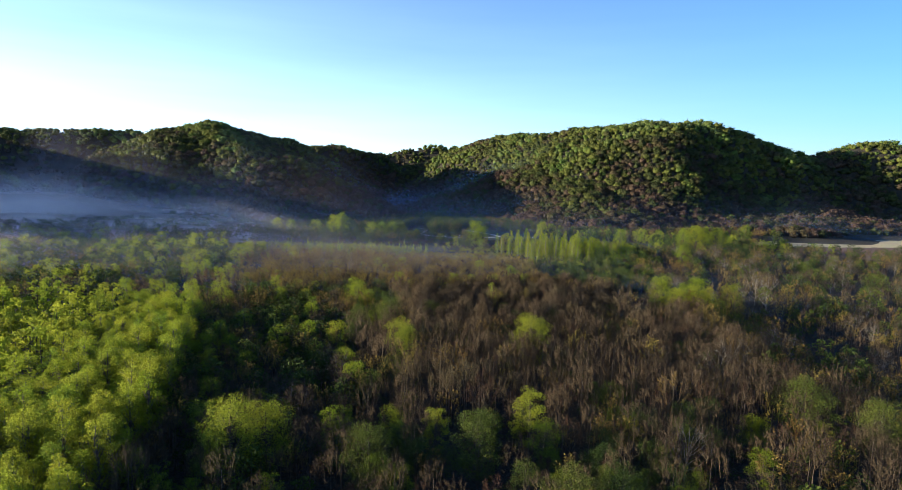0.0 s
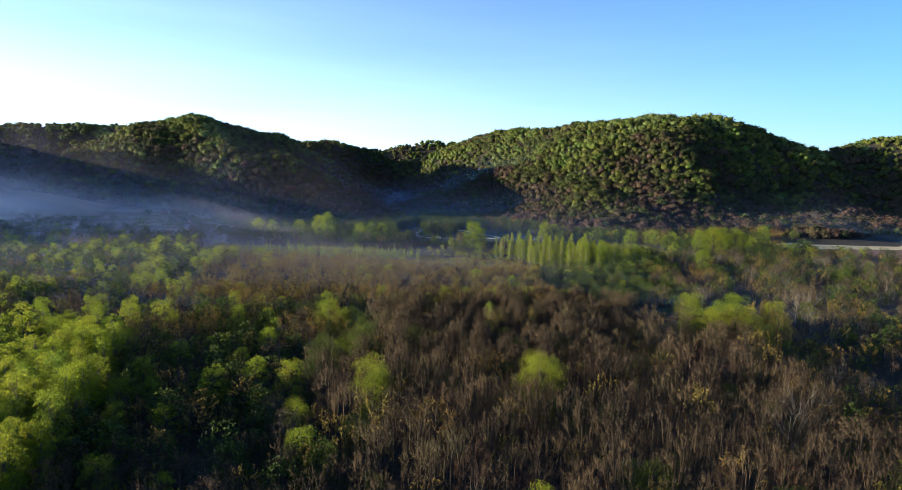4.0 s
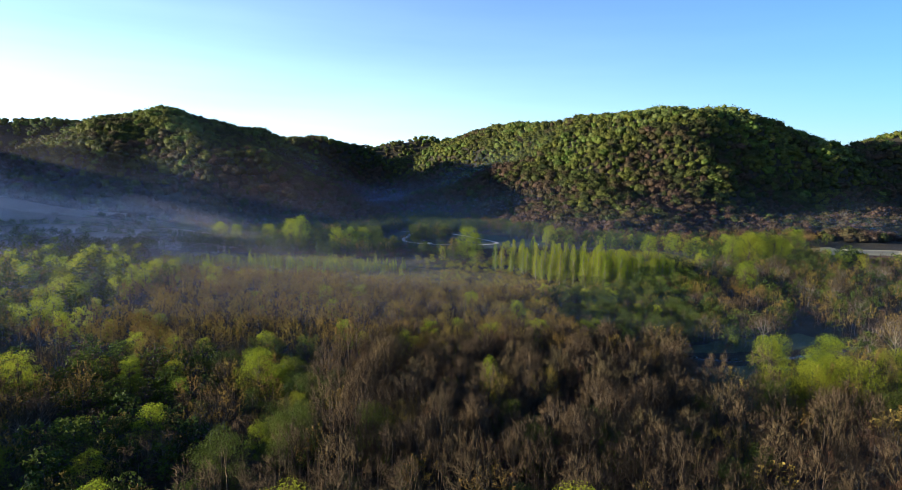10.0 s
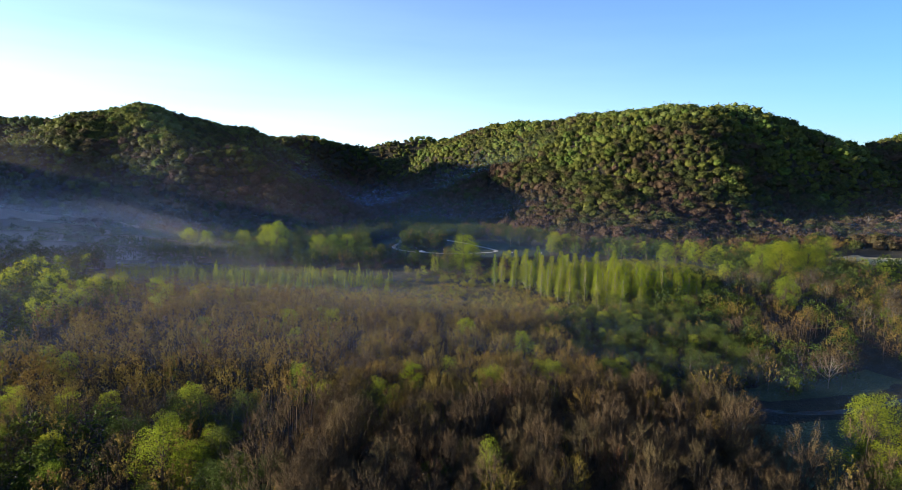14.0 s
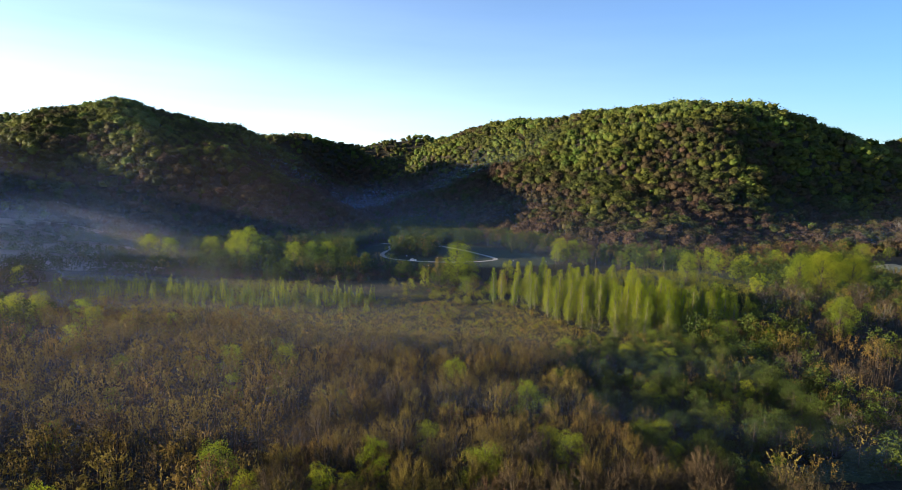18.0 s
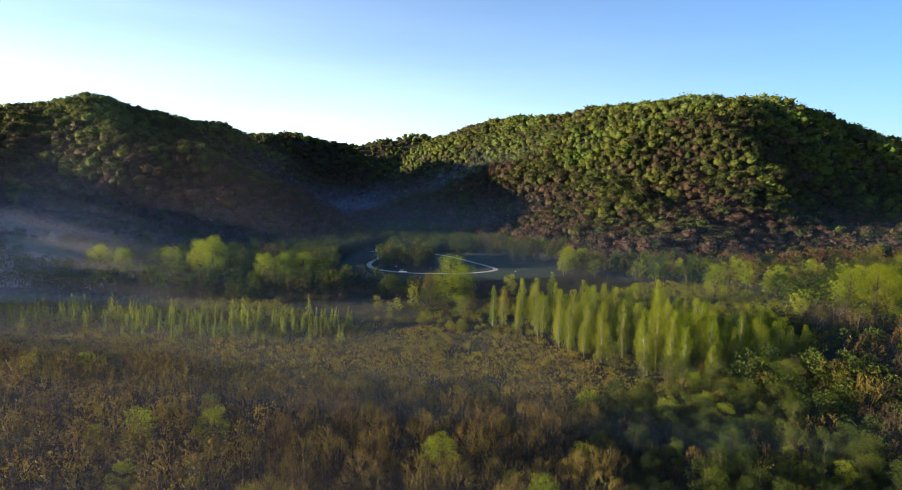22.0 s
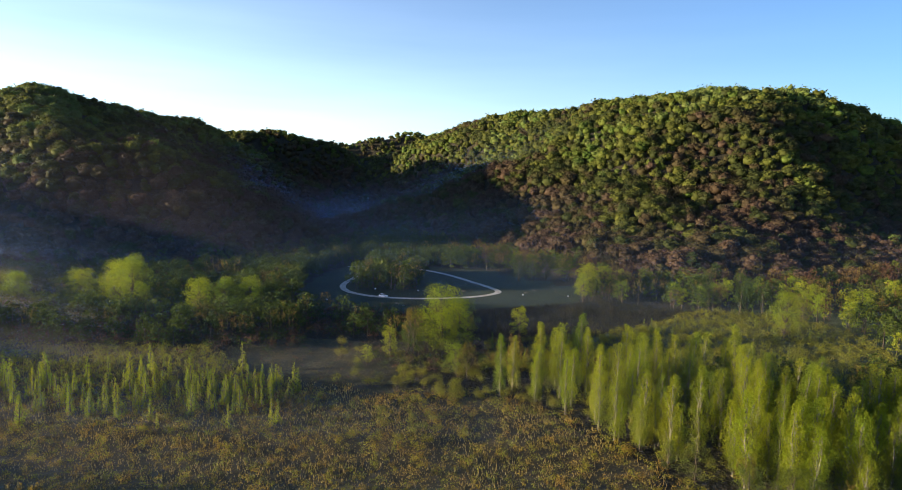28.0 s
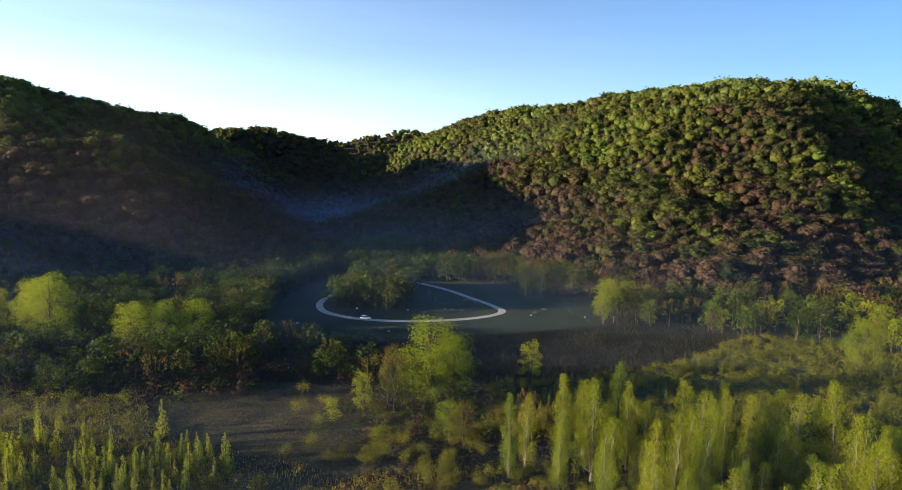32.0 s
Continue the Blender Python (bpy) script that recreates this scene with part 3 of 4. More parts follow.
# single trees that stand out: kind, x, y, height
MARKED = [
    ("cottonwood_tree", -4, 131, 25), ("cottonwood_tree", 2, 134, 20), ("budding_tree", -13, 131, 18), ("cottonwood_tree", -20, 127, 12), ("budding_tree", 4, 110, 12),
    ("broadleaf_tree", -15, 136, 11), ("cottonwood_tree", 1, 113, 11), ("cottonwood_tree", 66, 228, 18), ("cottonwood_tree", 76, 233, 16), ("cottonwood_tree", 86, 236, 14),
    ("broadleaf_tree", 38, 266, 15.5), ("broadleaf_tree", 46, 270, 16), ("broadleaf_tree", 54, 272, 15.5), ("cottonwood_tree", -125, 174, 26), ("cottonwood_tree", -133, 178, 23),
    ("cottonwood_tree", -97, 168, 18.5), ("cottonwood_tree", -88, 170, 18.5), ("cottonwood_tree", -79, 172, 18.5), ("cottonwood_tree", -152, 184, 18), ("cottonwood_tree", -172, 176, 18), ("cottonwood_tree", -186, 180, 19),
    ("cottonwood_tree", 3, -188, 21), ("poplar_tree", -5, -124, 19), ("cottonwood_tree", -64, -117, 17), ("budding_tree", -98, -102, 18), ("budding_tree", -92, -98, 17),
    ("broadleaf_tree", -46, -151, 18), ("broadleaf_tree", -48, -127, 15), ("broadleaf_tree", -42, -123, 15), ("spreading_tree", 136, -67, 19), ("spreading_tree", 143, -64, 19),
    ("cottonwood_tree", -170, -26, 17), ("broadleaf_tree", -182, -9, 17), ("cottonwood_tree", -163, 10, 15), ("cottonwood_tree", 179, 124, 27), ("cottonwood_tree", 188, 130, 26),
    ("cottonwood_tree", 171, 128, 24), ("cottonwood_tree", 198, 128, 25), ("cottonwood_tree", 207, 136, 22), ("cottonwood_tree", -66, -262, 20), ("cottonwood_tree", -60, -258, 18),
    ("broadleaf_tree", -38, -266, 17), ("broadleaf_tree", -16, -259, 18), ("cottonwood_tree", -4, -245, 17), ("broadleaf_tree", -1, -280, 17), ("broadleaf_tree", 8, -278, 16),
    ("broadleaf_tree", 63, -236, 19), ("broadleaf_tree", 75, -247, 18), ("spreading_tree", 28, -255, 17), ("spreading_tree", 64, -196, 20), ("spreading_tree", 56, -206, 19),
    ("cottonwood_tree", -38, -191, 18), ("cottonwood_tree", -142, -72, 14), ("broadleaf_tree", -56, -162, 17), ("broadleaf_tree", -31, -148, 16), ("cottonwood_tree", -60, -182, 16),
    ("cottonwood_tree", -41, -181, 17), ("cottonwood_tree", -123, -120, 16), ("spreading_tree", 67, -155, 17), ("spreading_tree", 76, -148, 17), ("spreading_tree", 58, -164, 16),
    ("cottonwood_tree", 141, 48, 19), ("budding_tree", 129, 11, 13), ("spreading_tree", 83, -42, 12), ("cottonwood_tree", 28, 8, 11), ("broadleaf_tree", 42, -27, 12),
    ("broadleaf_tree", 63, -46, 11), ("broadleaf_tree", 24, 3, 9), ("cottonwood_tree", 74, -104, 21), ("cottonwood_tree", 82, -110, 19), ("cottonwood_tree", 91, -104, 21), ("cottonwood_tree", 84, -121, 20),
    ("budding_tree", 96, -112, 21), ("budding_tree", 97, -122, 19), ("cottonwood_tree", 66, -118, 17), ("cottonwood_tree", 74, -122, 19), ("broadleaf_tree", 62, -126, 15), ("cottonwood_tree", 104, -108, 19), ("broadleaf_tree", 88, -132, 16),
    ("budding_tree", 75, 252, 13), ("broadleaf_tree", 134, 268, 14), ("broadleaf_tree", 141, 226, 15), ("broadleaf_tree", 141, 205, 15), ("cottonwood_tree", 162, 200, 15), ("cottonwood_tree", 166, 178, 17),
    ("cottonwood_tree", 201, 205, 17), ("cottonwood_tree", 208, 190, 17), ("broadleaf_tree", 243, 223, 18), ("cottonwood_tree", 270, 226, 20), ("broadleaf_tree", 120, 208, 12), ("spreading_tree", 402, 372, 16),
    ("cottonwood_tree", 127, 162, 19), ("budding_tree", 136, 168, 17), ("broadleaf_tree", 110, 238, 13), ("broadleaf_tree", 118, 208, 14), ("broadleaf_tree", 125, 193, 15), ("budding_tree", 100, 225, 12), ("cottonwood_tree", 150, 190, 15),
    ("shrub", -38, 141, 4), ("shrub", -36, 128, 4.5), ("shrub", -29, 111, 3.5), ("shrub", -22, 104, 3.5), ("shrub", -10, 92, 3), ("shrub", -31, 134, 3), ("cottonwood_tree", -27, 122, 7),
]
for k, x, y, h in MARKED:
    SPOTS[k].append((x, y, h))

GROVE = [(-280, -150), (-150, -128), (-118, -158), (-98, -215), (-84, -270), (-78, -325), (-150, -334), (-280, -330)]
POPLARS = [(10, 100), (30, 84), (45, 58), (60, 44), (78, 36), (116, 60), (104, 92), (60, 106), (30, 113)]
SCRUB = [(-210, 136), (-78, 136), (-66, 116), (-18, 98), (10, 102), (30, 84), (48, 50), (64, 36), (22, 6), (-20, 12), (-60, 24), (-120, 34), (-200, 60)]
MEADOW = [(-76, 138), (-50, 150), (-27, 148), (-14, 128), (-14, 100), (-24, 92), (-52, 104), (-68, 118)]
LAWN = [(-76, 240), (-66, 192), (-27, 188), (27, 202), (58, 212), (72, 240), (62, 282), (30, 298), (-14, 306), (-62, 312), (-72, 280)]
REEDS = [(-20, 150), (16, 152), (40, 154), (78, 172), (110, 205), (70, 222), (26, 203), (-26, 190), (-62, 192), (-66, 170), (-30, 172)]
YSHRUBS = [(34, 114), (60, 108), (104, 94), (140, 112), (160, 160), (150, 196), (112, 204), (78, 172), (40, 154), (12, 150), (10, 118)]
WET = [(50, -104), (62, -114), (80, -100), (100, -82), (132, -58), (160, -38), (158, -30), (128, -42), (104, -48), (84, -56), (60, -52), (44, -36), (42, -42), (60, -66), (60, -74)]
FIELD = [(258, 186), (262, 240), (470, 356), (640, 350), (600, 150), (420, 112), (296, 136)]
ISLAND = [(-48, 236), (-18, 234), (-15, 262), (-20, 286), (-47, 286)]
COPSE = [(-17, 96), (12, 100), (14, 126), (-16, 127)]
OPEN = [COPSE, SCRUB, MEADOW, LAWN, REEDS, YSHRUBS, WET, FIELD]
MIX = {  # shares of kinds by zone, and their heights
    "grove": [("aspen_tree", 0.93, 17), ("broadleaf_tree", 0.07, 13)],
    "south": [("bare_tree", 0.40, 15), ("budding_tree", 0.14, 12), ("rusty_tree", 0.16, 11), ("broadleaf_tree", 0.20, 11), ("cottonwood_tree", 0.10, 11)],
    "brown": [("bare_tree", 0.76, 17), ("rusty_tree", 0.10, 14), ("budding_tree", 0.09, 15.5), ("broadleaf_tree", 0.05, 12)],
    "west": [("broadleaf_tree", 0.26, 11.5), ("bare_tree", 0.34, 12), ("budding_tree", 0.24, 12), ("cottonwood_tree", 0.10, 12.5), ("spreading_tree", 0.06, 11)],
    "olive": [("budding_tree", 0.74, 12.5), ("bare_tree", 0.18, 12), ("rusty_tree", 0.05, 10), ("cottonwood_tree", 0.03, 12)],
    "farwest": [("cottonwood_tree", 0.30, 13), ("broadleaf_tree", 0.45, 12), ("budding_tree", 0.25, 12)],
    "green": [("broadleaf_tree", 0.68, 9.5), ("budding_tree", 0.17, 9), ("cottonwood_tree", 0.10, 9), ("bare_tree", 0.05, 9)],
    "east": [("bare_tree", 0.40, 11), ("budding_tree", 0.25, 11), ("broadleaf_tree", 0.22, 11), ("spreading_tree", 0.13, 12)],
    "northeast": [("broadleaf_tree", 0.42, 13), ("budding_tree", 0.25, 12), ("cottonwood_tree", 0.20, 13), ("rusty_tree", 0.13, 11)],
    "shade": [("broadleaf_tree", 0.8, 11.5), ("budding_tree", 0.2, 11)],
    "foot": [("budding_tree", 0.35, 11), ("rusty_tree", 0.40, 11), ("broadleaf_tree", 0.25, 11)],
}


def zone(x, y):
    wob = 14 * noise.noise((x * 0.02, y * 0.02, 3.1))
    if inside(x, y, GROVE):
        return "grove"
    if y > 120 + wob:
        if x < 0:
            return "shade"
        return "northeast" if y < 235 else ("foot" if x > 20 or y > 330 else "shade")
    if x > 75 and y > 30:
        return "northeast" if x < 125 + wob else "east"
    if x > 22 + wob and y > -76 + wob:
        return "green" if x < 95 + wob else "east"
    if x > 80 + wob:
        return "east"
    if y < -236 + wob:
        return "south"
    if y > -88 + wob:
        return "olive" if x > -150 + 2 * wob else "farwest"
    return "brown" if x > -48 + wob else "west"


rng = np.random.default_rng(5)
taken = {}
for lst in SPOTS.values():
    for x, y, h in lst:
        taken[(round(x / 5), round(y / 5))] = 1
STEP = 4.7
for iy in range(-330, 440, 1):
    y0 = iy * 1.0
    if (iy + 330) % 9 not in (0, 4):
        continue
    half = (y0 + 380) * 0.80 + 45
    for ix in range(int(-half / STEP), int(half / STEP) + 1):
        x, y = ix * STEP + rng.uniform(-2.2, 2.2) - 12, y0 + rng.uniform(-2.0, 2.0)
        if (abs(x + 10) > 120 or y > 110) and not (228 < y < 340 and -100 < x < 90) and rng.random() < 0.52:
            continue
        pick = rng.random()
        vary = rng.uniform(0.70, 1.18)
        if taken.get((round(x / 5), round(y / 5))) or near_rise(x, y) > 3:
            continue
        isl = inside(x, y, ISLAND)
        if not isl and (inside(x, y, POPLARS) or any(inside(x, y, p) for p in OPEN)):
            continue
        d = noise.noise((x * 0.035, y * 0.035, 0.0))
        z = "shade" if isl else zone(x, y)
        if z in ("west", "south", "east") and d < -0.32:
            continue
        pick = min(0.999, max(0, pick + 0.22 * noise.noise((x * 0.06, y * 0.06, 7.0))))
        acc = 0
        for kind, share, h in MIX[z]:
            acc += share
            if pick <= acc:
                break
        SPOTS[kind].append((x, y, h * vary * (1.15 if isl else 1)))
for i in range(330):
    x, y = rng.uniform(8, 118), rng.uniform(34, 114)
    if inside(x, y, POPLARS):
        SPOTS["poplar_tree"].append((x, y, rng.uniform(11, 22) * (0.85 if x > 85 else 1)))
for x, y, h in [(-56, 98, 8), (-50, 97, 7.5), (-67, 92, 5), (-84, 96, 9), (-74, 104, 8), (-90, 90, 7), (-110, 92, 8), (-120, 88, 7.5), (-100, 90, 6), (-135, 92, 8)]:
    SPOTS["sapling"].append((x, y, h))
for i in range(330):
    x = rng.uniform(-195, -42)
    SPOTS["sapling"].append((x, 94 + rng.normal() * 8 - (x + 100) * 0.04, rng.uniform(3.2, 8.0) * (1.2 if rng.random() < 0.12 else 1)))
for i in range(150):
    x, y = rng.uniform(12, 160), rng.uniform(108, 205)
    if inside(x, y, YSHRUBS):
        SPOTS["sapling"].append((x, y, rng.uniform(3, 6.5)))
for i in range(12500):
    x, y = rng.uniform(-205, 64), rng.uniform(4, 137)
    if inside(x, y, SCRUB) and not inside(x, y, MEADOW):
        big = noise.noise((x * 0.05, y * 0.05, 2.0)) + 0.012 * (y - 60)
        SPOTS["shrub"].append((x, y, rng.uniform(0.7, 2.1) * (1.35 if big > 0.3 else 1)))
for i in range(5000):
    x, y = rng.uniform(8, 165), rng.uniform(90, 206)
    if inside(x, y, YSHRUBS):
        SPOTS["shrub"].append((x, y, rng.uniform(1.4, 3.4)))
for i in range(900):
    x, y = rng.uniform(8, 120), rng.uniform(30, 114)
    if inside(x, y, POPLARS):
        SPOTS["shrub"].append((x, y, rng.uniform(1.2, 3.2)))
for i in range(110):
    x, y = rng.uniform(-34, 14), rng.uniform(94, 130)
    if inside(x, y, COPSE) or rng.random() < 0.25:
        SPOTS["shrub"].append((x, y, rng.uniform(1.8, 4.2)))
under = []
for i in range(420):
    x, y = rng.uniform(-74, -14), rng.uniform(92, 150)
    if inside(x, y, MEADOW):
        under.append((x, y, rng.uniform(0.4, 1.3)))
for i in range(150):
    x, y = rng.uniform(-48, -14), rng.uniform(234, 287)
    if inside(x, y, ISLAND):
        under.append((x, y, rng.uniform(2, 5)))
for i in range(420):
    x = rng.uniform(-200, -52)
    under.append((x, 143 + rng.normal() * 5, rng.uniform(2.5, 5.5)))
for i in range(160):
    x = rng.uniform(-62, -8)
    under.append((x, rng.uniform(150, 186), rng.uniform(2.5, 6)))
for i in range(70):
    x = rng.uniform(-30, 12)
    under.append((x, 124 + rng.normal() * 6, rng.uniform(2, 4.5)))
for i in range(3600):
    y = rng.uniform(-330, 300)
    x = rng.uniform(-1, 1) * ((y + 380) * 0.55 + 35) - 10
    if not any(inside(x, y, p) for p in OPEN) and not inside(x, y, POPLARS) and near_rise(x, y) < 3:
        under.append((x, y, rng.uniform(1.5, 4.2)))


# ---- trees: planting ----
def joined(name, kind, spots, shapes, material, label, wood_material=None, pickwood=True):
    """Trees past counting, joined: crowns in one mesh, their trunks in a part of it."""
    r = np.random.default_rng(len(spots))
    cv, cf, ct, wv, wf, cn, wn = [], [], [], [], [], 0, 0
    lie = rise([q[0] for q in spots], [q[1] for q in spots])
    for (x, y, h), base in zip(spots, lie):
        (bv, bf), (lv, lf) = shapes[r.integers(len(shapes))]
        s = h / lv[:, 2].max()
        a = r.uniform(0, 6.28)
        wx = s * r.uniform(0.9, 1.15)
        m = np.array([[math.cos(a) * wx, -math.sin(a) * wx, 0], [math.sin(a) * wx, math.cos(a) * wx, 0], [0, 0, s]])
        o = np.array([x, y, base])
        cv.append(lv @ m.T + o), cf.append(lf + cn), ct.append(np.full(len(lv), min(1, max(0, r.random() * 0.7 + 0.15 + 0.5 * noise.noise((x * 0.03, y * 0.03, 9.0))))))
        cn += len(lv)
        if pickwood:
            wv.append(bv @ m.T + o), wf.append(bf + wn)
            wn += len(bv)
    ob = put(name, mesh_from(name, np.concatenate(cv), np.concatenate(cf), np.concatenate(ct), True), material)
    tagged(ob, label, kind.replace("_", " "), kind="stuff")
    if pickwood:
        put("trunks", mesh_from("trunks", np.concatenate(wv), np.concatenate(wf)), wood_material, ob)
    return ob


FAR_LABEL = {"bare_tree": "wood of bare brown trees on the valley floor", "spreading_tree": "scattered bare spreading trees", "budding_tree": "wood of olive-brown budding trees",
             "cottonwood_tree": "bright yellow-green cottonwood wood", "broadleaf_tree": "green leafing wood on the valley floor", "rusty_tree": "rusty-brown budding trees in the wood",
             "poplar_tree": "rear of the poplar stand", "aspen_tree": "rear of the bright yellow-green grove", "sapling": "many young aspen saplings", "shrub": "dense low yellow-green and brown scrub"}
for kind, (label, leafmat, barkmat, stuffmat, near, farther) in KINDS.items():
    spots = SPOTS[kind]
    marked = [s for s in spots if any(m[0] == kind and m[1] == s[0] and m[2] == s[1] for m in MARKED)]
    rest = [s for s in spots if s not in marked]
    # the stretch of the valley along the flight line comes first
    rest.sort(key=lambda s: max(abs(s[0] - 4) - 35, 0) + max(0, s[1]) * 0.35 + max(0, -120 - s[1]) * 0.3)
    most = 230 if kind in ("aspen_tree", "poplar_tree", "sapling") else 280
    single, others = (marked + rest)[:most], (marked + rest)[most:]
    if kind == "shrub":
        single = marked + sorted(rest, key=lambda s: -s[2] + abs(s[0] + 5) * 0.01)[:230]
        chosen = set(single)
        others = [s for s in rest if s not in chosen]
    protos = {}
    r = np.random.default_rng(17)
    middle = MIDDLE.get(kind, near)
    for i, (x, y, h) in enumerate(single):
        close = abs(x + 10) < (125 if y < 20 else 135) and y < 145
        shapes = near if close else middle
        if i < len(marked) and (kind == "cottonwood_tree" and h >= 17.5 or kind == "broadleaf_tree" and h >= 15.5):
            shapes = GREAT
        j = int(r.integers(len(shapes)))
        (bv, bf), (lv, lf) = shapes[j]
        s = h / lv[:, 2].max()
        wx = s * r.uniform(0.9, 1.12)
        m = Matrix.Translation((x, y, max(0.0, near_rise(x, y)))) @ Matrix.Rotation(r.uniform(0, 6.28), 4, "Z") @ Matrix.Diagonal((wx, wx, s, 1))
        key = (len(shapes[0][1][0]), j)
        if key not in protos:
            protos[key] = (mesh_from("trunk", bv, bf, smooth=True), mesh_from("crown", lv, lf, smooth=True))
        tree = thing(kind, label, kind.replace("_", " ").replace("cottonwood tree", "tree").replace("aspen tree", "tree").replace("broadleaf tree", "tree"), GROUPS[kind])
        put("stem" if kind == "shrub" else "trunk", protos[key][0], barkmat, tree)
        put("crown", protos[key][1], leafmat, tree)
        tree.matrix_basis = m
    if others:
        if kind == "shrub":
            dry = [o for k, o in enumerate(others) if k % 2 and o[0] < 45 and o[1] < 100]
            joined("dry_shrub_thicket", kind, dry, farther, stuff_field, "dense low olive-brown scrub and tall weeds", barkmat, False)
            dry = set(dry)
            others = [o for o in others if o not in dry]
        joined(kind + "_wood" if "tree" in kind else kind + "_thicket", kind, others, farther, stuffmat, FAR_LABEL[kind], barkmat, kind != "shrub")
joined("understory", "shrub", under[::2], KINDS["shrub"][5], stuff_green, "low green understory beneath the trees", None, False)
joined("understory", "shrub", under[1::2], KINDS["shrub"][5], stuff_brown, "brown brushwood and brambles beneath the trees", None, False)


# ---- wooded hills ----
def dome(seed, lobes, leaves, size, level):
    """Crown of a hillside tree seen from afar: an uneven head of foliage masses and leaf sprays on a short trunk."""
    r = np.random.default_rng(seed)
    wood, crown = Shape(), Shape()
    wood.tube([(0, 0, -1.5), (0, 0, 6)], [0.28, 0.16], 3)
    ang = np.arange(lobes) * 2.4 + r.uniform(0, 6)
    rr = 2.7 * np.sqrt((np.arange(lobes) + 0.2) / lobes) * r.uniform(0.8, 1.15, lobes)
    cen = np.stack([np.cos(ang) * rr, np.sin(ang) * rr, 7.9 - 0.30 * rr ** 2 + r.normal(size=lobes) * 0.35], 1)
    rad = r.uniform(1.5, 2.1, lobes) * (8 / lobes) ** 0.3
    boughs(crown, cen, rad * 0.7, r, 1, (1, 1, 0.9))
    boughs(crown, [np.array([0, 0, 5.6])], [3.0], r, level, (1, 1, 0.95))
    k = r.integers(0, lobes, leaves)
    d = r.normal(size=(leaves, 3))
    d = d / np.linalg.norm(d, axis=1)[:, None]
    d[:, 2] = np.abs(d[:, 2]) * np.where(r.random(leaves) < 0.75, 1, -0.9)
    crown.leaves(cen[k] + d * rad[k][:, None] * r.uniform(0.7, 1.2, (leaves, 1)), size, r, d * 0.5, 0.6)
    return wood.arrays(), crown.arrays()


hill_near = [dome(300 + i, 8, 320, 0.42, 2) for i in range(6)]
hill_mid = [dome(310 + i, 7, 160, 0.55, 2) for i in range(6)]
hill_far = [dome(320 + i, 2, 24, 0.9, 1) for i in range(5)]
r = np.random.default_rng(8)
gx, gy = np.meshgrid(np.arange(-1100, 1300, 6.9), np.arange(225, 1480, 6.9))
gx, gy = gx.ravel() + r.uniform(-3.0, 3.0, gx.size), gy.ravel() + r.uniform(-3.0, 3.0, gy.size)
gz = rise(gx, gy)
# only slopes that face the valley, and the crests
sx, sy = (rise(gx + 6, gy) - gz) / 6, (rise(gx, gy + 6) - gz) / 6
away = sx * gx / np.hypot(gx, gy + 120) + sy * (gy + 120) / np.hypot(gx, gy + 120)
depth = np.hypot(gx + 10, gy + 14)
keep = (gz > 3) & (away > -0.34) & (np.abs(gx + 15) < (gy + 390) * 0.82 + 30)
keep &= (depth < 620) | (r.random(gx.size) < np.clip(620 / depth, 0.42, 1) ** 1.2)
spots_near, spots_far = [], []
for x, y, z, dd in zip(gx[keep], gy[keep], gz[keep], depth[keep]):
    # leafing goes further on the sunny upper slopes, brown oaks hold the lower ones
    t = 0.34 + 0.0050 * (z - 45) + 0.40 * noise.noise((x * 0.011, y * 0.011, 1.0)) + 0.24 * noise.noise((x * 0.04, y * 0.04, 5.0)) + r.normal() * 0.15 + 0.04
    if r.random() < 0.10:
        t = 0.5
    (spots_near if dd < 640 else spots_far).append((x, y, z, min(1, max(0, t))))


def hillside(name, spots, shapes, label, scale, sink=4.4):
    cv, cf, ct, wv, wf, cn, wn = [], [], [], [], [], 0, 0
    for x, y, z, t in spots:
        (bv, bf), (lv, lf) = (shapes if y < 420 or len(shapes) < 6 else hill_mid)[r.integers(len(shapes))]
        a, s = r.uniform(0, 6.28), scale * r.uniform(0.55, 1.3) * (1 + 0.45 * noise.noise((x * 0.025, y * 0.025, 12.0)))
        h = s ** 0.5 * r.uniform(0.88, 1.12)
        m = np.array([[math.cos(a) * s, -math.sin(a) * s, 0], [math.sin(a) * s, math.cos(a) * s, 0], [0, 0, h]])
        o = np.array([x, y, z - sink])
        cv.append(lv @ m.T + o), cf.append(lf + cn), ct.append(np.full(len(lv), t))
        wv.append(bv @ m.T + o), wf.append(bf + wn)
        cn, wn = cn + len(lv), wn + len(bv)
    ob = put(name, mesh_from(name, np.concatenate(cv), np.concatenate(cf), np.concatenate(ct), True), stuff_hill)
    tagged(ob, label, "forest", kind="stuff")
    put("trunks", mesh_from("trunks", np.concatenate(wv), np.concatenate(wf)), bark, ob)


for name, test, label in (("hill_forest", lambda s: s[0] < -20, "spring forest in brown and green on the shaded bluff"),
                          ("hill_forest", lambda s: s[0] >= -20, "spring forest in green, olive and brown on the sunlit bluff")):
    hillside(name, [s for s in spots_near if test(s)], hill_near, label, 1.36, 4.6)
hillside("distant_forest", spots_far, hill_far, "distant wooded ridges in fresh leaf under haze", 1.6, 5.0)


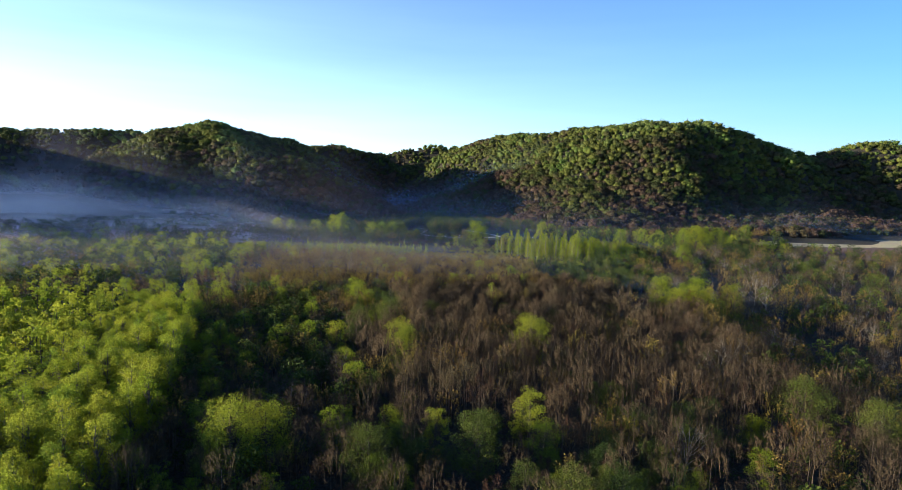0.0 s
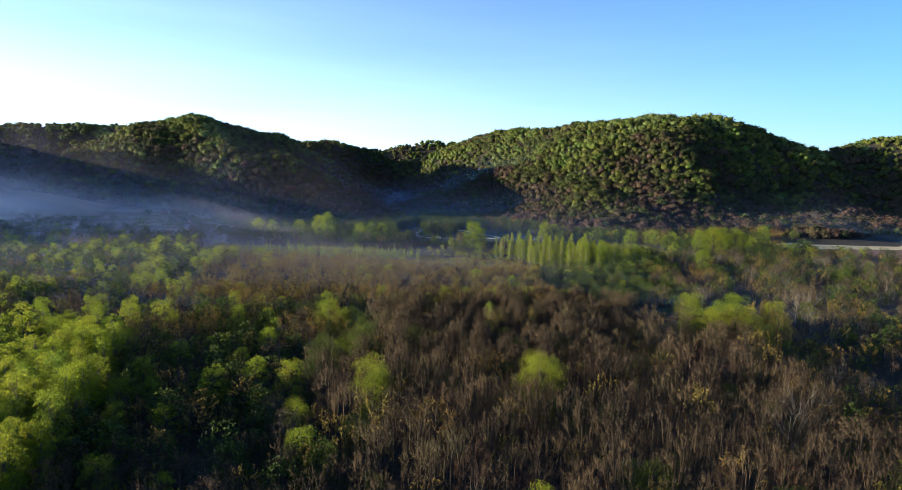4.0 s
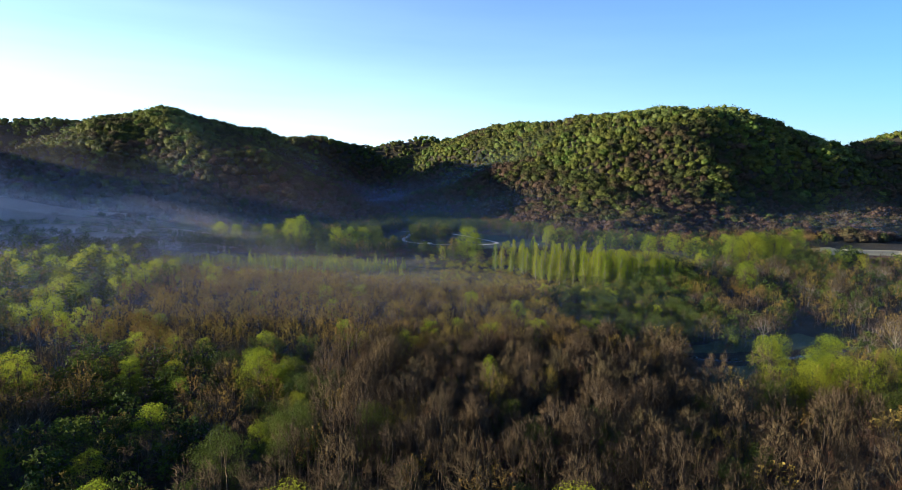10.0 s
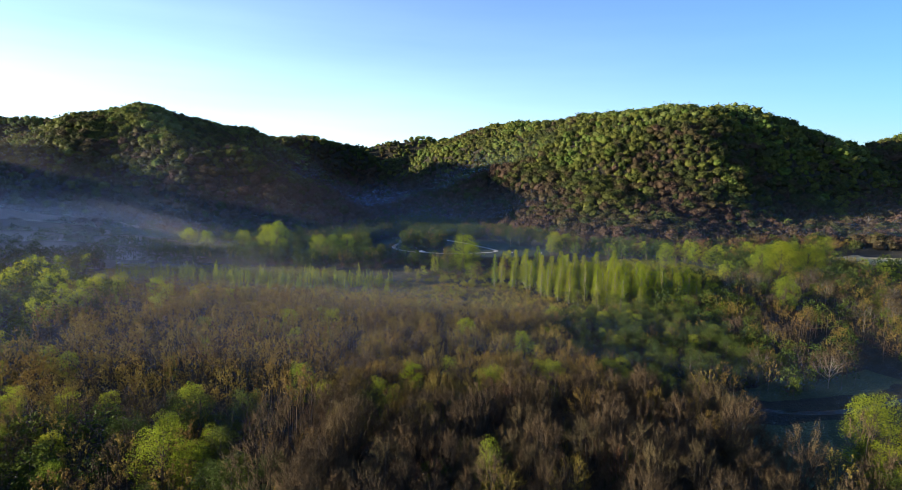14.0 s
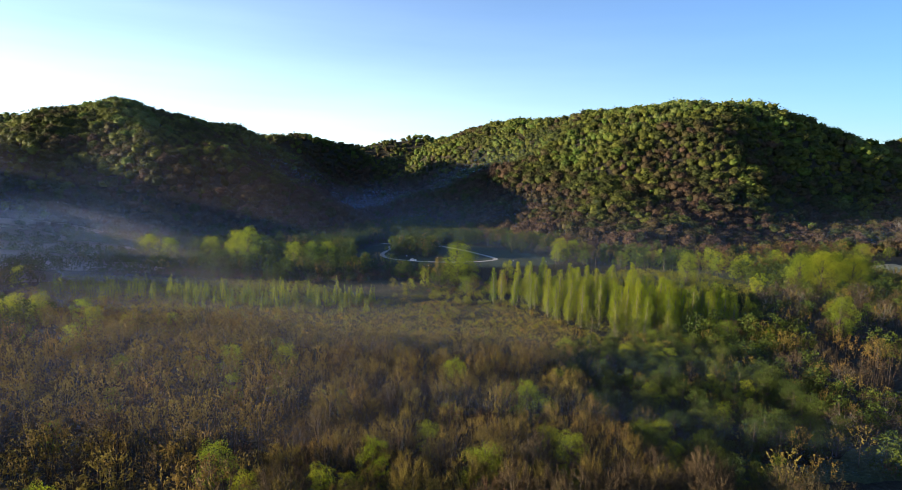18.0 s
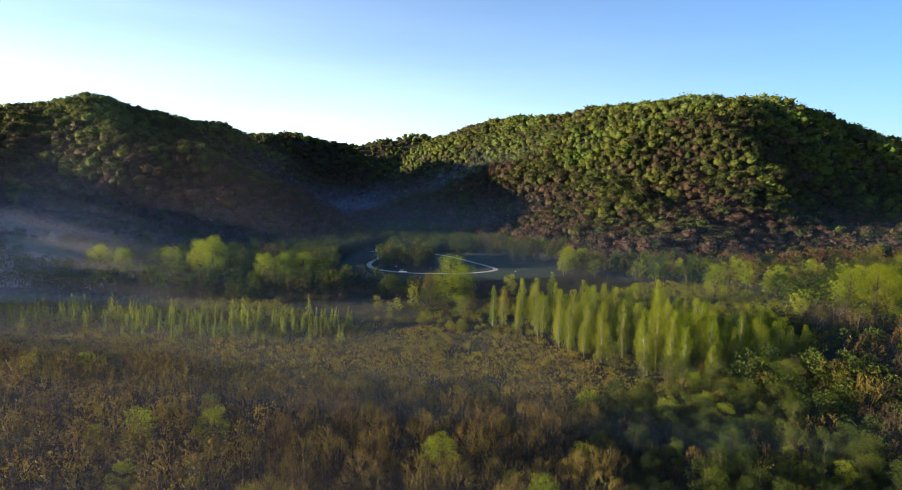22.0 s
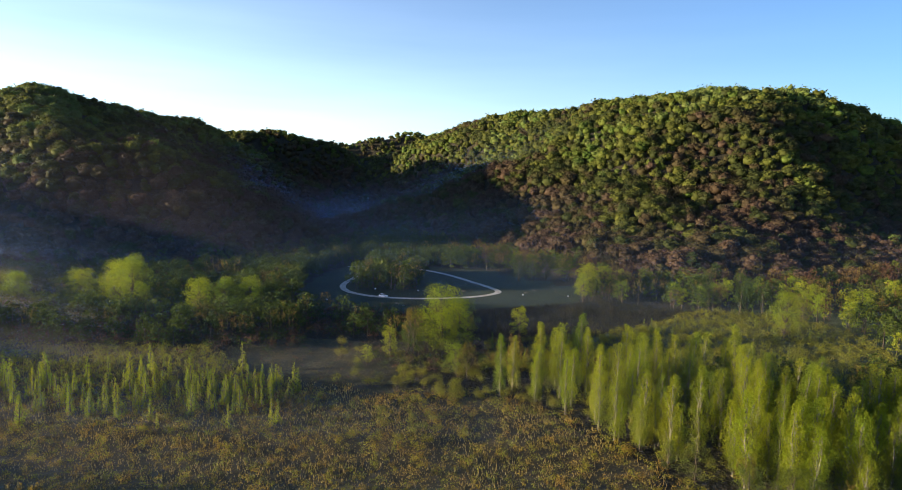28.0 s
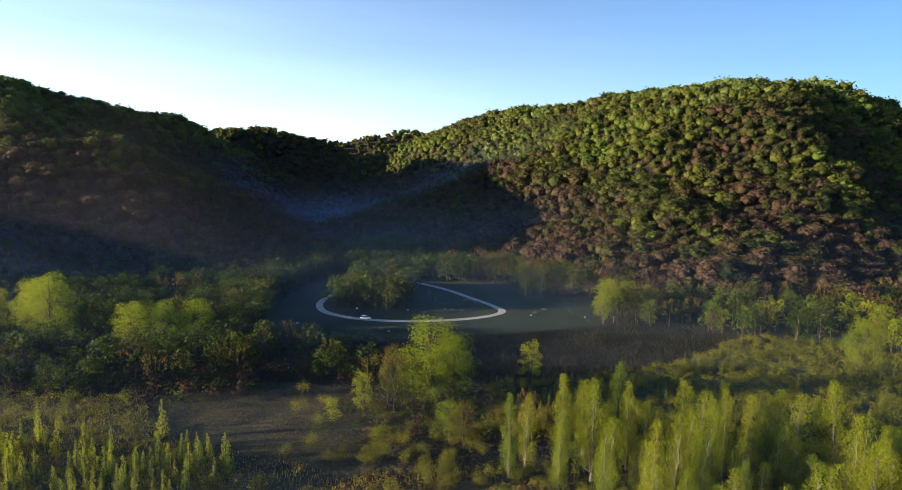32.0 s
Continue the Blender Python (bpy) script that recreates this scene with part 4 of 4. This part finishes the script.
# ---- reeds, grass and mist ----
def blades(name, poly, count, low, high, material, label, seed, width=0.05):
    """Upright stalks, each a thin three-sided spike."""
    r = np.random.default_rng(seed)
    xs, ys = [p[0] for p in poly], [p[1] for p in poly]
    x, y = r.uniform(min(xs), max(xs), count), r.uniform(min(ys), max(ys), count)
    ok = np.array([inside(a, b, poly) for a, b in zip(x, y)])
    x, y = x[ok], y[ok]
    n = len(x)
    patchy = np.array([0.7 + 0.6 * noise.noise((a * 0.08, b * 0.08, 4.0)) for a, b in zip(x, y)])
    h = r.uniform(low, high, n) * patchy
    s = Shape()
    s.twigs(np.stack([x, y, np.full(n, -0.05)], 1), np.stack([x + r.normal(size=n) * 0.15 * h, y + r.normal(size=n) * 0.15 * h, h], 1), width)
    v, f = s.arrays()
    tint = np.repeat(np.clip(r.random(n) * 0.6 + 0.4 * patchy - 0.1, 0, 1), 4)
    return tagged(put(name, mesh_from(name, v, f, tint), material), label, name.replace("_", " "), kind="stuff")


reed_mat = foliage("reed_stalk", [(0.018, 0.028, 0.01), (0.036, 0.036, 0.018), (0.05, 0.04, 0.024), (0.026, 0.036, 0.012)], "tree", 0.15, 0.8)
straw_mat = foliage("straw", [(0.16, 0.115, 0.032), (0.23, 0.165, 0.048), (0.26, 0.20, 0.068), (0.16, 0.142, 0.038)], "tree", 0.15, 0.85)
blades("reeds", REEDS, 22000, 1.4, 2.8, reed_mat, "tall dark reeds and weeds beside the lawn", 21, 0.09)
blades("field_grass", SCRUB, 50000, 0.4, 1.1, straw_mat, "dry straw-coloured grass between the shrubs", 22, 0.17)
turf_mat = foliage("turf_blade", [(0.05, 0.06, 0.02), (0.09, 0.075, 0.032), (0.13, 0.10, 0.045), (0.07, 0.07, 0.026)], "tree", 0.15, 0.85)
blades("meadow_grass", MEADOW, 16000, 0.15, 0.6, turf_mat, "short dry meadow grass", 23, 0.08)


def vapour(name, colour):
    """Mist and haze on a sheet: clear where thin, coloured where thick, with drifting lumps."""
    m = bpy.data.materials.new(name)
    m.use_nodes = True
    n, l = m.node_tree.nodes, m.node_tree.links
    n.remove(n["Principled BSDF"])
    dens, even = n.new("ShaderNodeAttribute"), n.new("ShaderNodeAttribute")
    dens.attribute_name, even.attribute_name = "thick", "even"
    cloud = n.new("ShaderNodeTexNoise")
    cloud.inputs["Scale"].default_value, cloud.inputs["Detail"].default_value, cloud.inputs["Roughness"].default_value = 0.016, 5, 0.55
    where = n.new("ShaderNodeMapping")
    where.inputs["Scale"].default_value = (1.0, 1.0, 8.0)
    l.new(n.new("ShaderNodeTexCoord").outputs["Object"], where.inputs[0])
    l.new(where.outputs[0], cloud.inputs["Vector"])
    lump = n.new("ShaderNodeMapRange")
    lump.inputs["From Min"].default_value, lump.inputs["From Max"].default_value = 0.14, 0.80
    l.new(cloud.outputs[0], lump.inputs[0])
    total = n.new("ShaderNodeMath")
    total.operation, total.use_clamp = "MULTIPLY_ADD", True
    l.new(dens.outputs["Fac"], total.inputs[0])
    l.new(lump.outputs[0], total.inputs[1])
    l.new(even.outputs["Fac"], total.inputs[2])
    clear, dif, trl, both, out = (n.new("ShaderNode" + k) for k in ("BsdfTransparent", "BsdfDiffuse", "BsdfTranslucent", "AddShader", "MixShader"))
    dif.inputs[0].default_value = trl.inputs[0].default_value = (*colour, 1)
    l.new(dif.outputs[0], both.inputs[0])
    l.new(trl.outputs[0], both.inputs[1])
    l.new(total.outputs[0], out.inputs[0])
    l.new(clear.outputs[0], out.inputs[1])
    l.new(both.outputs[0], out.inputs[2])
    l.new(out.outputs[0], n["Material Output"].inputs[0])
    return m


# paler and warmer than drops scatter, to put sunlight into the mist's colour
white_mist = vapour("white_mist", (0.92, 0.77, 0.71))
# grey and blue paint the light of distant air onto the sheets
grey_haze_tint = vapour("grey_haze_tint", (0.42, 0.39, 0.46))
blue_haze_tint = vapour("blue_haze_tint", (0.13, 0.23, 0.42))


def mist(x0, x1, y, slope, top, thick, fade0, fade1, label, seed, veil=0.0, mat=None, low=True):
    """One upright sheet of mist and haze colour across the valley, thin at its top and its ends."""
    xs, zs = np.linspace(x0, x1, 49), np.linspace(0, 1, 13)
    gx, gz = np.meshgrid(xs, zs)
    yy = y + slope * (gx - x0) + 7 * np.sin(gx * 0.021 + seed)
    crest = top * (0.78 + 0.22 * np.sin(gx * 0.017 + seed * 2.1) * np.sin(gx * 0.043 + seed))
    if low:
        crest = np.minimum(crest, (4 + 0.13 * np.maximum(0, -50 - gx) + 0.08 * np.maximum(0, -220 - gx)) * (0.9 + 0.2 * (seed % 4)) * (1 + 0.18 * np.sin(gx * 0.03 + seed)))
    # pale mist is cut off along the slant of the hill's shadow
    if mat is None:
        crest = np.minimum(crest, np.maximum(6, 52 - 0.15 * (gx + 380)) * (0.85 + 0.15 * np.sin(gx * 0.03 + seed)))
    z = (rise(gx, yy) + crest) * gz
    ease = lambda a: np.clip(a, 0, 1) ** 2 * (3 - 2 * np.clip(a, 0, 1))
    a = thick * ease((gx - x0) / max(1, fade0)) * ease((x1 - gx) / max(1, fade1)) * ease((1 - gz) * 1.15) * (1 - gz)
    e = veil * ease((gx - x0) / max(1, fade0)) * ease((x1 - gx) / max(1, fade1)) * ease((1 - gz) * 1.1)
    i = np.arange(gx.size).reshape(gx.shape)
    q = np.stack([i[:-1, :-1], i[:-1, 1:], i[1:, 1:], i[1:, :-1]], -1).reshape(-1, 4)
    me = mesh_from("mist_bank", np.stack([gx, yy, z], -1).reshape(-1, 3), q)
    me.attributes.new("thick", "FLOAT", "POINT").data.foreach_set("value", a.ravel().astype(np.float32))
    me.attributes.new("even", "FLOAT", "POINT").data.foreach_set("value", e.ravel().astype(np.float32))
    me.polygons.foreach_set("use_smooth", [True] * len(me.polygons))
    return tagged(put("mist_bank", me, mat or white_mist), label, "mist", kind="stuff")


LOWMIST = "low white morning mist drifting over the valley floor"
HAZE = "thin sheet tinted blue as morning haze across the whole valley"
HOLLOW = "sheet tinted blue as haze in the hollow between the hills"
# haze over the valley: one thin blue-tinted sheet behind another, higher towards the hills
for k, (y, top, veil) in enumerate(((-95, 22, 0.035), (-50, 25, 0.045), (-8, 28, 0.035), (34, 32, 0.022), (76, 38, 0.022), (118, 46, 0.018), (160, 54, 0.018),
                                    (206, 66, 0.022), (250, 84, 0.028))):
    mist(-760, 420, y, 0.0, top, 0.012, 120, 520, HAZE, 20 + k, veil, blue_haze_tint, False)
# low mist; its bright warm colour stands in for sunlight on it
for k, (x0, x1, y, top, thick, veil, fade) in enumerate(((-420, -40, -60, 16, 0.16, 0.06, 240), (-460, -60, -14, 17, 0.30, 0.09, 270), (-480, -80, 26, 18, 0.45, 0.13, 280), (-520, -90, 66, 20, 0.50, 0.14, 300),
                                                         (-560, -70, 118, 22, 0.50, 0.12, 260), (-600, -70, 148, 24, 0.70, 0.20, 240), (-640, -80, 186, 28, 0.70, 0.22, 260))):
    mist(x0, x1, y, 0.0, top, thick, 60, fade, LOWMIST, 1 + k, veil, None, False)
mist(-700, 0, 226, 0.0, 100, 0.10, 80, 480, "thin pale sheet as haze before the shaded hill", 9, 0.30, None, False)
mist(-700, 40, 262, 0.0, 120, 0.0, 80, 520, "faint high pale sheet as haze before the shaded hill", 15, 0.30, None, False)
# more haze by colour: grey sheets over the wood, blue ones at the hills
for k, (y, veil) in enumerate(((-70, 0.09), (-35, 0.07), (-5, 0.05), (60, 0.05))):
    mist(-700, 120, y, 0.0, 50, 0.0, 80, 480, "sheet tinted grey as haze over the valley wood", 16 + k, veil, grey_haze_tint, False)
mist(-760, -20, 276, 0.0, 130, 0.0, 80, 480, "sheet tinted grey as haze before the hills", 18, 0.14, grey_haze_tint, False)
mist(-260, 160, 400, 0.0, 50, 0.10, 150, 160, HOLLOW, 6, 0.04, blue_haze_tint, False)
mist(-300, 160, 560, 0.0, 54, 0.52, 160, 160, HOLLOW, 7, 0.10, blue_haze_tint, False)
mist(150, 900, 300, 0.02, 60, 0.04, 260, 80, "sheet tinted blue as haze at the foot of the hill", 8, 0.035, blue_haze_tint, False)


# ---- campground ----
def box(bm, size, at, bevel=0.0, rot=None):
    """A bevelled box added to bm."""
    g = bmesh.ops.create_cube(bm, size=1)
    m = Matrix.Translation(at) @ (rot or Matrix.Identity(4)) @ Matrix.Diagonal((*size, 1))
    bmesh.ops.transform(bm, matrix=m, verts=g["verts"])
    if bevel:
        bmesh.ops.bevel(bm, geom=list({e for v in g["verts"] for e in v.link_edges}), offset=bevel, segments=2, affect="EDGES")


def one(name, size, at, material, parent, bevel=0.0, rot=None, label=""):
    bm = bmesh.new()
    box(bm, size, at, bevel, rot)
    return part(name, bm, material, parent, label)


def picnic_table():
    t = thing("picnic_table", "weathered grey wooden picnic table with two benches on the lawn", "picnic table", "picnic tables of the campground")
    for i in range(5):
        one("board", (1.85, 0.135, 0.04), (0, -0.3 + 0.15 * i, 0.74), wood_grey, t, 0.006)
    for sy in (-1, 1):
        for k in range(2):
            one("bench_board", (1.85, 0.13, 0.04), (0, sy * (0.62 + 0.145 * k), 0.44), wood_grey, t, 0.006)
    for sx in (-1, 1):
        one("crossbar", (0.05, 1.55, 0.09), (sx * 0.62, 0, 0.375), wood_grey, t, 0.005)
        one("top_rail", (0.05, 0.72, 0.09), (sx * 0.62, 0, 0.675), wood_grey, t, 0.005)
        for sy in (-1, 1):
            one("leg", (0.05, 0.09, 0.86), (sx * 0.57, sy * 0.36, 0.36), wood_grey, t, 0.005, Matrix.Rotation(sy * 0.5, 4, "X"))
    return t


table = picnic_table()
TABLES = [(-51, 211, 8), (-24, 206, -20), (-13, 235, 12), (-9, 232, 30), (3, 238, -8), (7, 237, 24), (38, 236, 40), (43, 242, -14)]
for k, (x, y, a) in enumerate(TABLES):
    m = pose(x, y, 0.03, 0, 0, a)
    if k:
        copy_thing(table, m)
    else:
        table.matrix_basis = m


def log_pile(x, y, turn):
    t = thing("log", "pale bare log lying on the grass by the road", "log", "logs beside the loop road")
    s = Shape()
    r = np.random.default_rng(int(abs(x * 10)))
    s.tube(bent((-1.6, 0, 0.22), (1.6, 0.1, 0.2), r, 4, 0.02), [0.22, 0.24, 0.23, 0.2, 0.17], 8)
    v, f = s.arrays()
    cap = [list(range(8))[::-1], [len(v) - 8 + i for i in range(8)]]
    me = mesh_from("stem", v, np.concatenate([f, [(c[0], c[i], c[i + 1]) for c in cap for i in range(1, 7)]]))
    put("stem", me, bark_pale, t)
    s = Shape()
    s.tube([(0.4, 0.05, 0.3), (0.7, 0.4, 0.75)], [0.07, 0.03], 5)
    put("branch_stub", mesh_from("branch_stub", *s.arrays()), bark_pale, t)
    t.matrix_basis = pose(x, y, 0.03, 0, 0, turn)


log_pile(10.5, 258.5, 20)
log_pile(13.5, 256, -35)
log_pile(14.5, 254.2, 10)
log_pile(6, 214, 30)


def post(x, y, h, label, board=False):
    t = thing("sign_post" if board else "wooden_post", label, "sign post" if board else "post", "" if board else "posts of the camp sites")
    one("pole", (0.11, 0.11, h), (0, 0, h / 2), wood_grey, t, 0.012)
    one("cap", (0.14, 0.14, 0.03), (0, 0, h + 0.015), wood_grey, t, 0.008)
    if board:
        one("sign_board", (0.62, 0.03, 0.5), (0, -0.072, h - 0.3), white_paint, t, 0.004, label="plain pale sign board")
    t.matrix_basis = pose(x, y, 0.03, 0, 0, 12)


for x, y, h in ((-13.2, 252, 1.6), (-4.6, 257, 1.7), (54, 252, 1.6), (59.5, 229, 1.5), (-11, 262, 1.4)):
    post(x, y, h, "short wooden camp site marker post")
post(-37, 232.5, 1.9, "small pale sign board on a wooden post", True)
post(57.5, 227.5, 1.3, "low pale sign board by a trail", True)


def fire_ring(x, y):
    t = thing("fire_ring", "rusty steel fire ring with a grill grate", "fire ring", "fire rings of the camp sites")
    bm = bmesh.new()
    a = bmesh.ops.create_cone(bm, cap_ends=False, segments=20, radius1=0.45, radius2=0.45, depth=0.34)
    bmesh.ops.solidify(bm, geom=bm.faces[:], thickness=0.02)
    bmesh.ops.translate(bm, verts=bm.verts, vec=(0, 0, 0.17))
    part("ring", bm, steel, t)
    for i in range(5):
        one("grate_bar", (0.7, 0.014, 0.014), (0, -0.2 + 0.1 * i, 0.37), steel, t)
    t.matrix_basis = pose(x, y, 0.03)


for x, y in ((-57, 212.5), (-21, 203.5), (-16, 237), (0, 240.5), (36, 232)):
    fire_ring(x, y)

# the split-rail fence by the trail
fence = thing("rail_fence", "short weathered split-rail fence beside the trail", "fence")
for i in range(4):
    one("fence_post", (0.12, 0.12, 1.1), (i * 2.2, 0, 0.55), wood_grey, fence, 0.015)
    if i:
        for z in (0.45, 0.9):
            one("rail", (2.2, 0.06, 0.09), (i * 2.2 - 1.1, 0.07, z), wood_grey, fence, 0.01)
fence.matrix_basis = pose(-60, 209, 0.03, 0, 0, 12)
ribbon("trail", [(50, 258), (55, 249), (54, 240), (58, 231), (58.5, 224), (62, 218)], 0.8, worn_turf, "narrow worn foot trail leaving the lawn", 0.04)


def wagon(x, y, turn):
    """A small estate car: lofted body, glass, lamps, wheels."""
    c = thing("car", "small white estate car parked on the gravel loop", "car")
    bm = bmesh.new()
    prof = [(-2.05, 0.42), (-2.15, 0.75), (-2.08, 0.98), (-1.0, 1.02), (0.55, 1.0), (1.35, 0.92), (2.0, 0.80), (2.13, 0.62), (2.10, 0.36), (-1.95, 0.30)]
    rings = []
    for sy, k in ((-0.86, 0.97), (-0.80, 1.0), (0.80, 1.0), (0.86, 0.97)):
        rings.append([bm.verts.new((px * k, sy, 0.62 + (pz - 0.62) * (1 if abs(sy) < 0.85 else 0.88))) for px, pz in prof])
    for a, b in zip(rings, rings[1:]):
        for i in range(len(prof)):
            j = (i + 1) % len(prof)
            bm.faces.new((a[i], a[j], b[j], b[i]))
    bm.faces.new(rings[0][::-1])
    bm.faces.new(rings[-1])
    bmesh.ops.recalc_face_normals(bm, faces=bm.faces)
    bmesh.ops.bevel(bm, geom=bm.edges[:], offset=0.025, segments=2, affect="EDGES")
    body = part("body", bm, white_paint, c)

    def loft(name, lower, upper, material, label=""):
        b = bmesh.new()
        v = [b.verts.new(p) for p in lower + upper]
        for q in ((0, 1, 2, 3), (7, 6, 5, 4), (0, 4, 5, 1), (1, 5, 6, 2), (2, 6, 7, 3), (3, 7, 4, 0)):
            b.faces.new([v[i] for i in q])
        bmesh.ops.recalc_face_normals(b, faces=b.faces)
        bmesh.ops.bevel(b, geom=b.edges[:], offset=0.03, segments=2, affect="EDGES")
        return part(name, b, material, c, label)

    loft("cabin_glass", [(-1.98, -0.76, 0.99), (0.95, -0.76, 0.97), (0.95, 0.76, 0.97), (-1.98, 0.76, 0.99)],
         [(-1.66, -0.63, 1.44), (0.12, -0.63, 1.44), (0.12, 0.63, 1.44), (-1.66, 0.63, 1.44)], car_glass, "dark tinted windows")
    loft("roof", [(-1.70, -0.66, 1.43), (0.16, -0.66, 1.43), (0.16, 0.66, 1.43), (-1.70, 0.66, 1.43)],
         [(-1.56, -0.58, 1.52), (0.0, -0.58, 1.52), (0.0, 0.58, 1.52), (-1.56, 0.58, 1.52)], white_paint)
    for sy in (-1, 1):
        for px, qx in ((-1.80, -1.50), (-0.55, -0.55), (0.90, 0.12)):
            d = Vector((qx - px, 0, 0.46))
            one("pillar", (0.09, 0.045, d.length), ((px + qx) / 2, sy * 0.705, 1.21), white_paint, c, 0.008,
                Matrix.Rotation(math.atan2(d.x, d.z), 4, "Y") @ Matrix.Rotation(sy * 0.28, 4, "X"))
        one("roof_rail", (1.5, 0.035, 0.04), (-0.8, sy * 0.56, 1.55), tyre_rubber, c, 0.008)
        one("mirror", (0.14, 0.18, 0.12), (0.62, sy * 0.92, 1.02), white_paint, c, 0.02)
        one("headlight", (0.10, 0.34, 0.13), (2.03, sy * 0.60, 0.68), lamp_clear, c, 0.02, label="clear headlight")
        one("tail_light", (0.08, 0.16, 0.30), (-2.09, sy * 0.70, 0.80), lamp_red, c, 0.02, label="red tail light")
        for px in (-1.28, 1.30):
            b = bmesh.new()
            bmesh.ops.create_cone(b, cap_ends=True, segments=24, radius1=0.33, radius2=0.33, depth=0.21)
            bmesh.ops.bevel(b, geom=[e for e in b.edges if abs(e.verts[0].co.z - e.verts[1].co.z) < 0.01], offset=0.04, segments=2, affect="EDGES")
            bmesh.ops.transform(b, matrix=Matrix.Translation((px, sy * 0.78, 0.33)) @ Matrix.Rotation(radians(90), 4, "X"), verts=b.verts)
            w = part("wheel", b, tyre_rubber, c, "black tyre")
            b = bmesh.new()
            bmesh.ops.create_cone(b, cap_ends=True, segments=20, radius1=0.20, radius2=0.20, depth=0.03)
            bmesh.ops.transform(b, matrix=Matrix.Translation((px, sy * 0.892, 0.33)) @ Matrix.Rotation(radians(90), 4, "X"), verts=b.verts)
            part("rim", b, steel, w, "silver rim")
    one("bumper", (0.14, 1.62, 0.20), (2.08, 0, 0.45), white_paint, c, 0.03)
    one("bumper", (0.14, 1.62, 0.22), (-2.08, 0, 0.48), white_paint, c, 0.03)
    one("grille", (0.05, 0.70, 0.12), (2.125, 0, 0.64), tyre_rubber, c, 0.01)
    c.matrix_basis = pose(x, y, 0.10, 0, 0, turn)


wagon(-31.8, 220.4, -14)
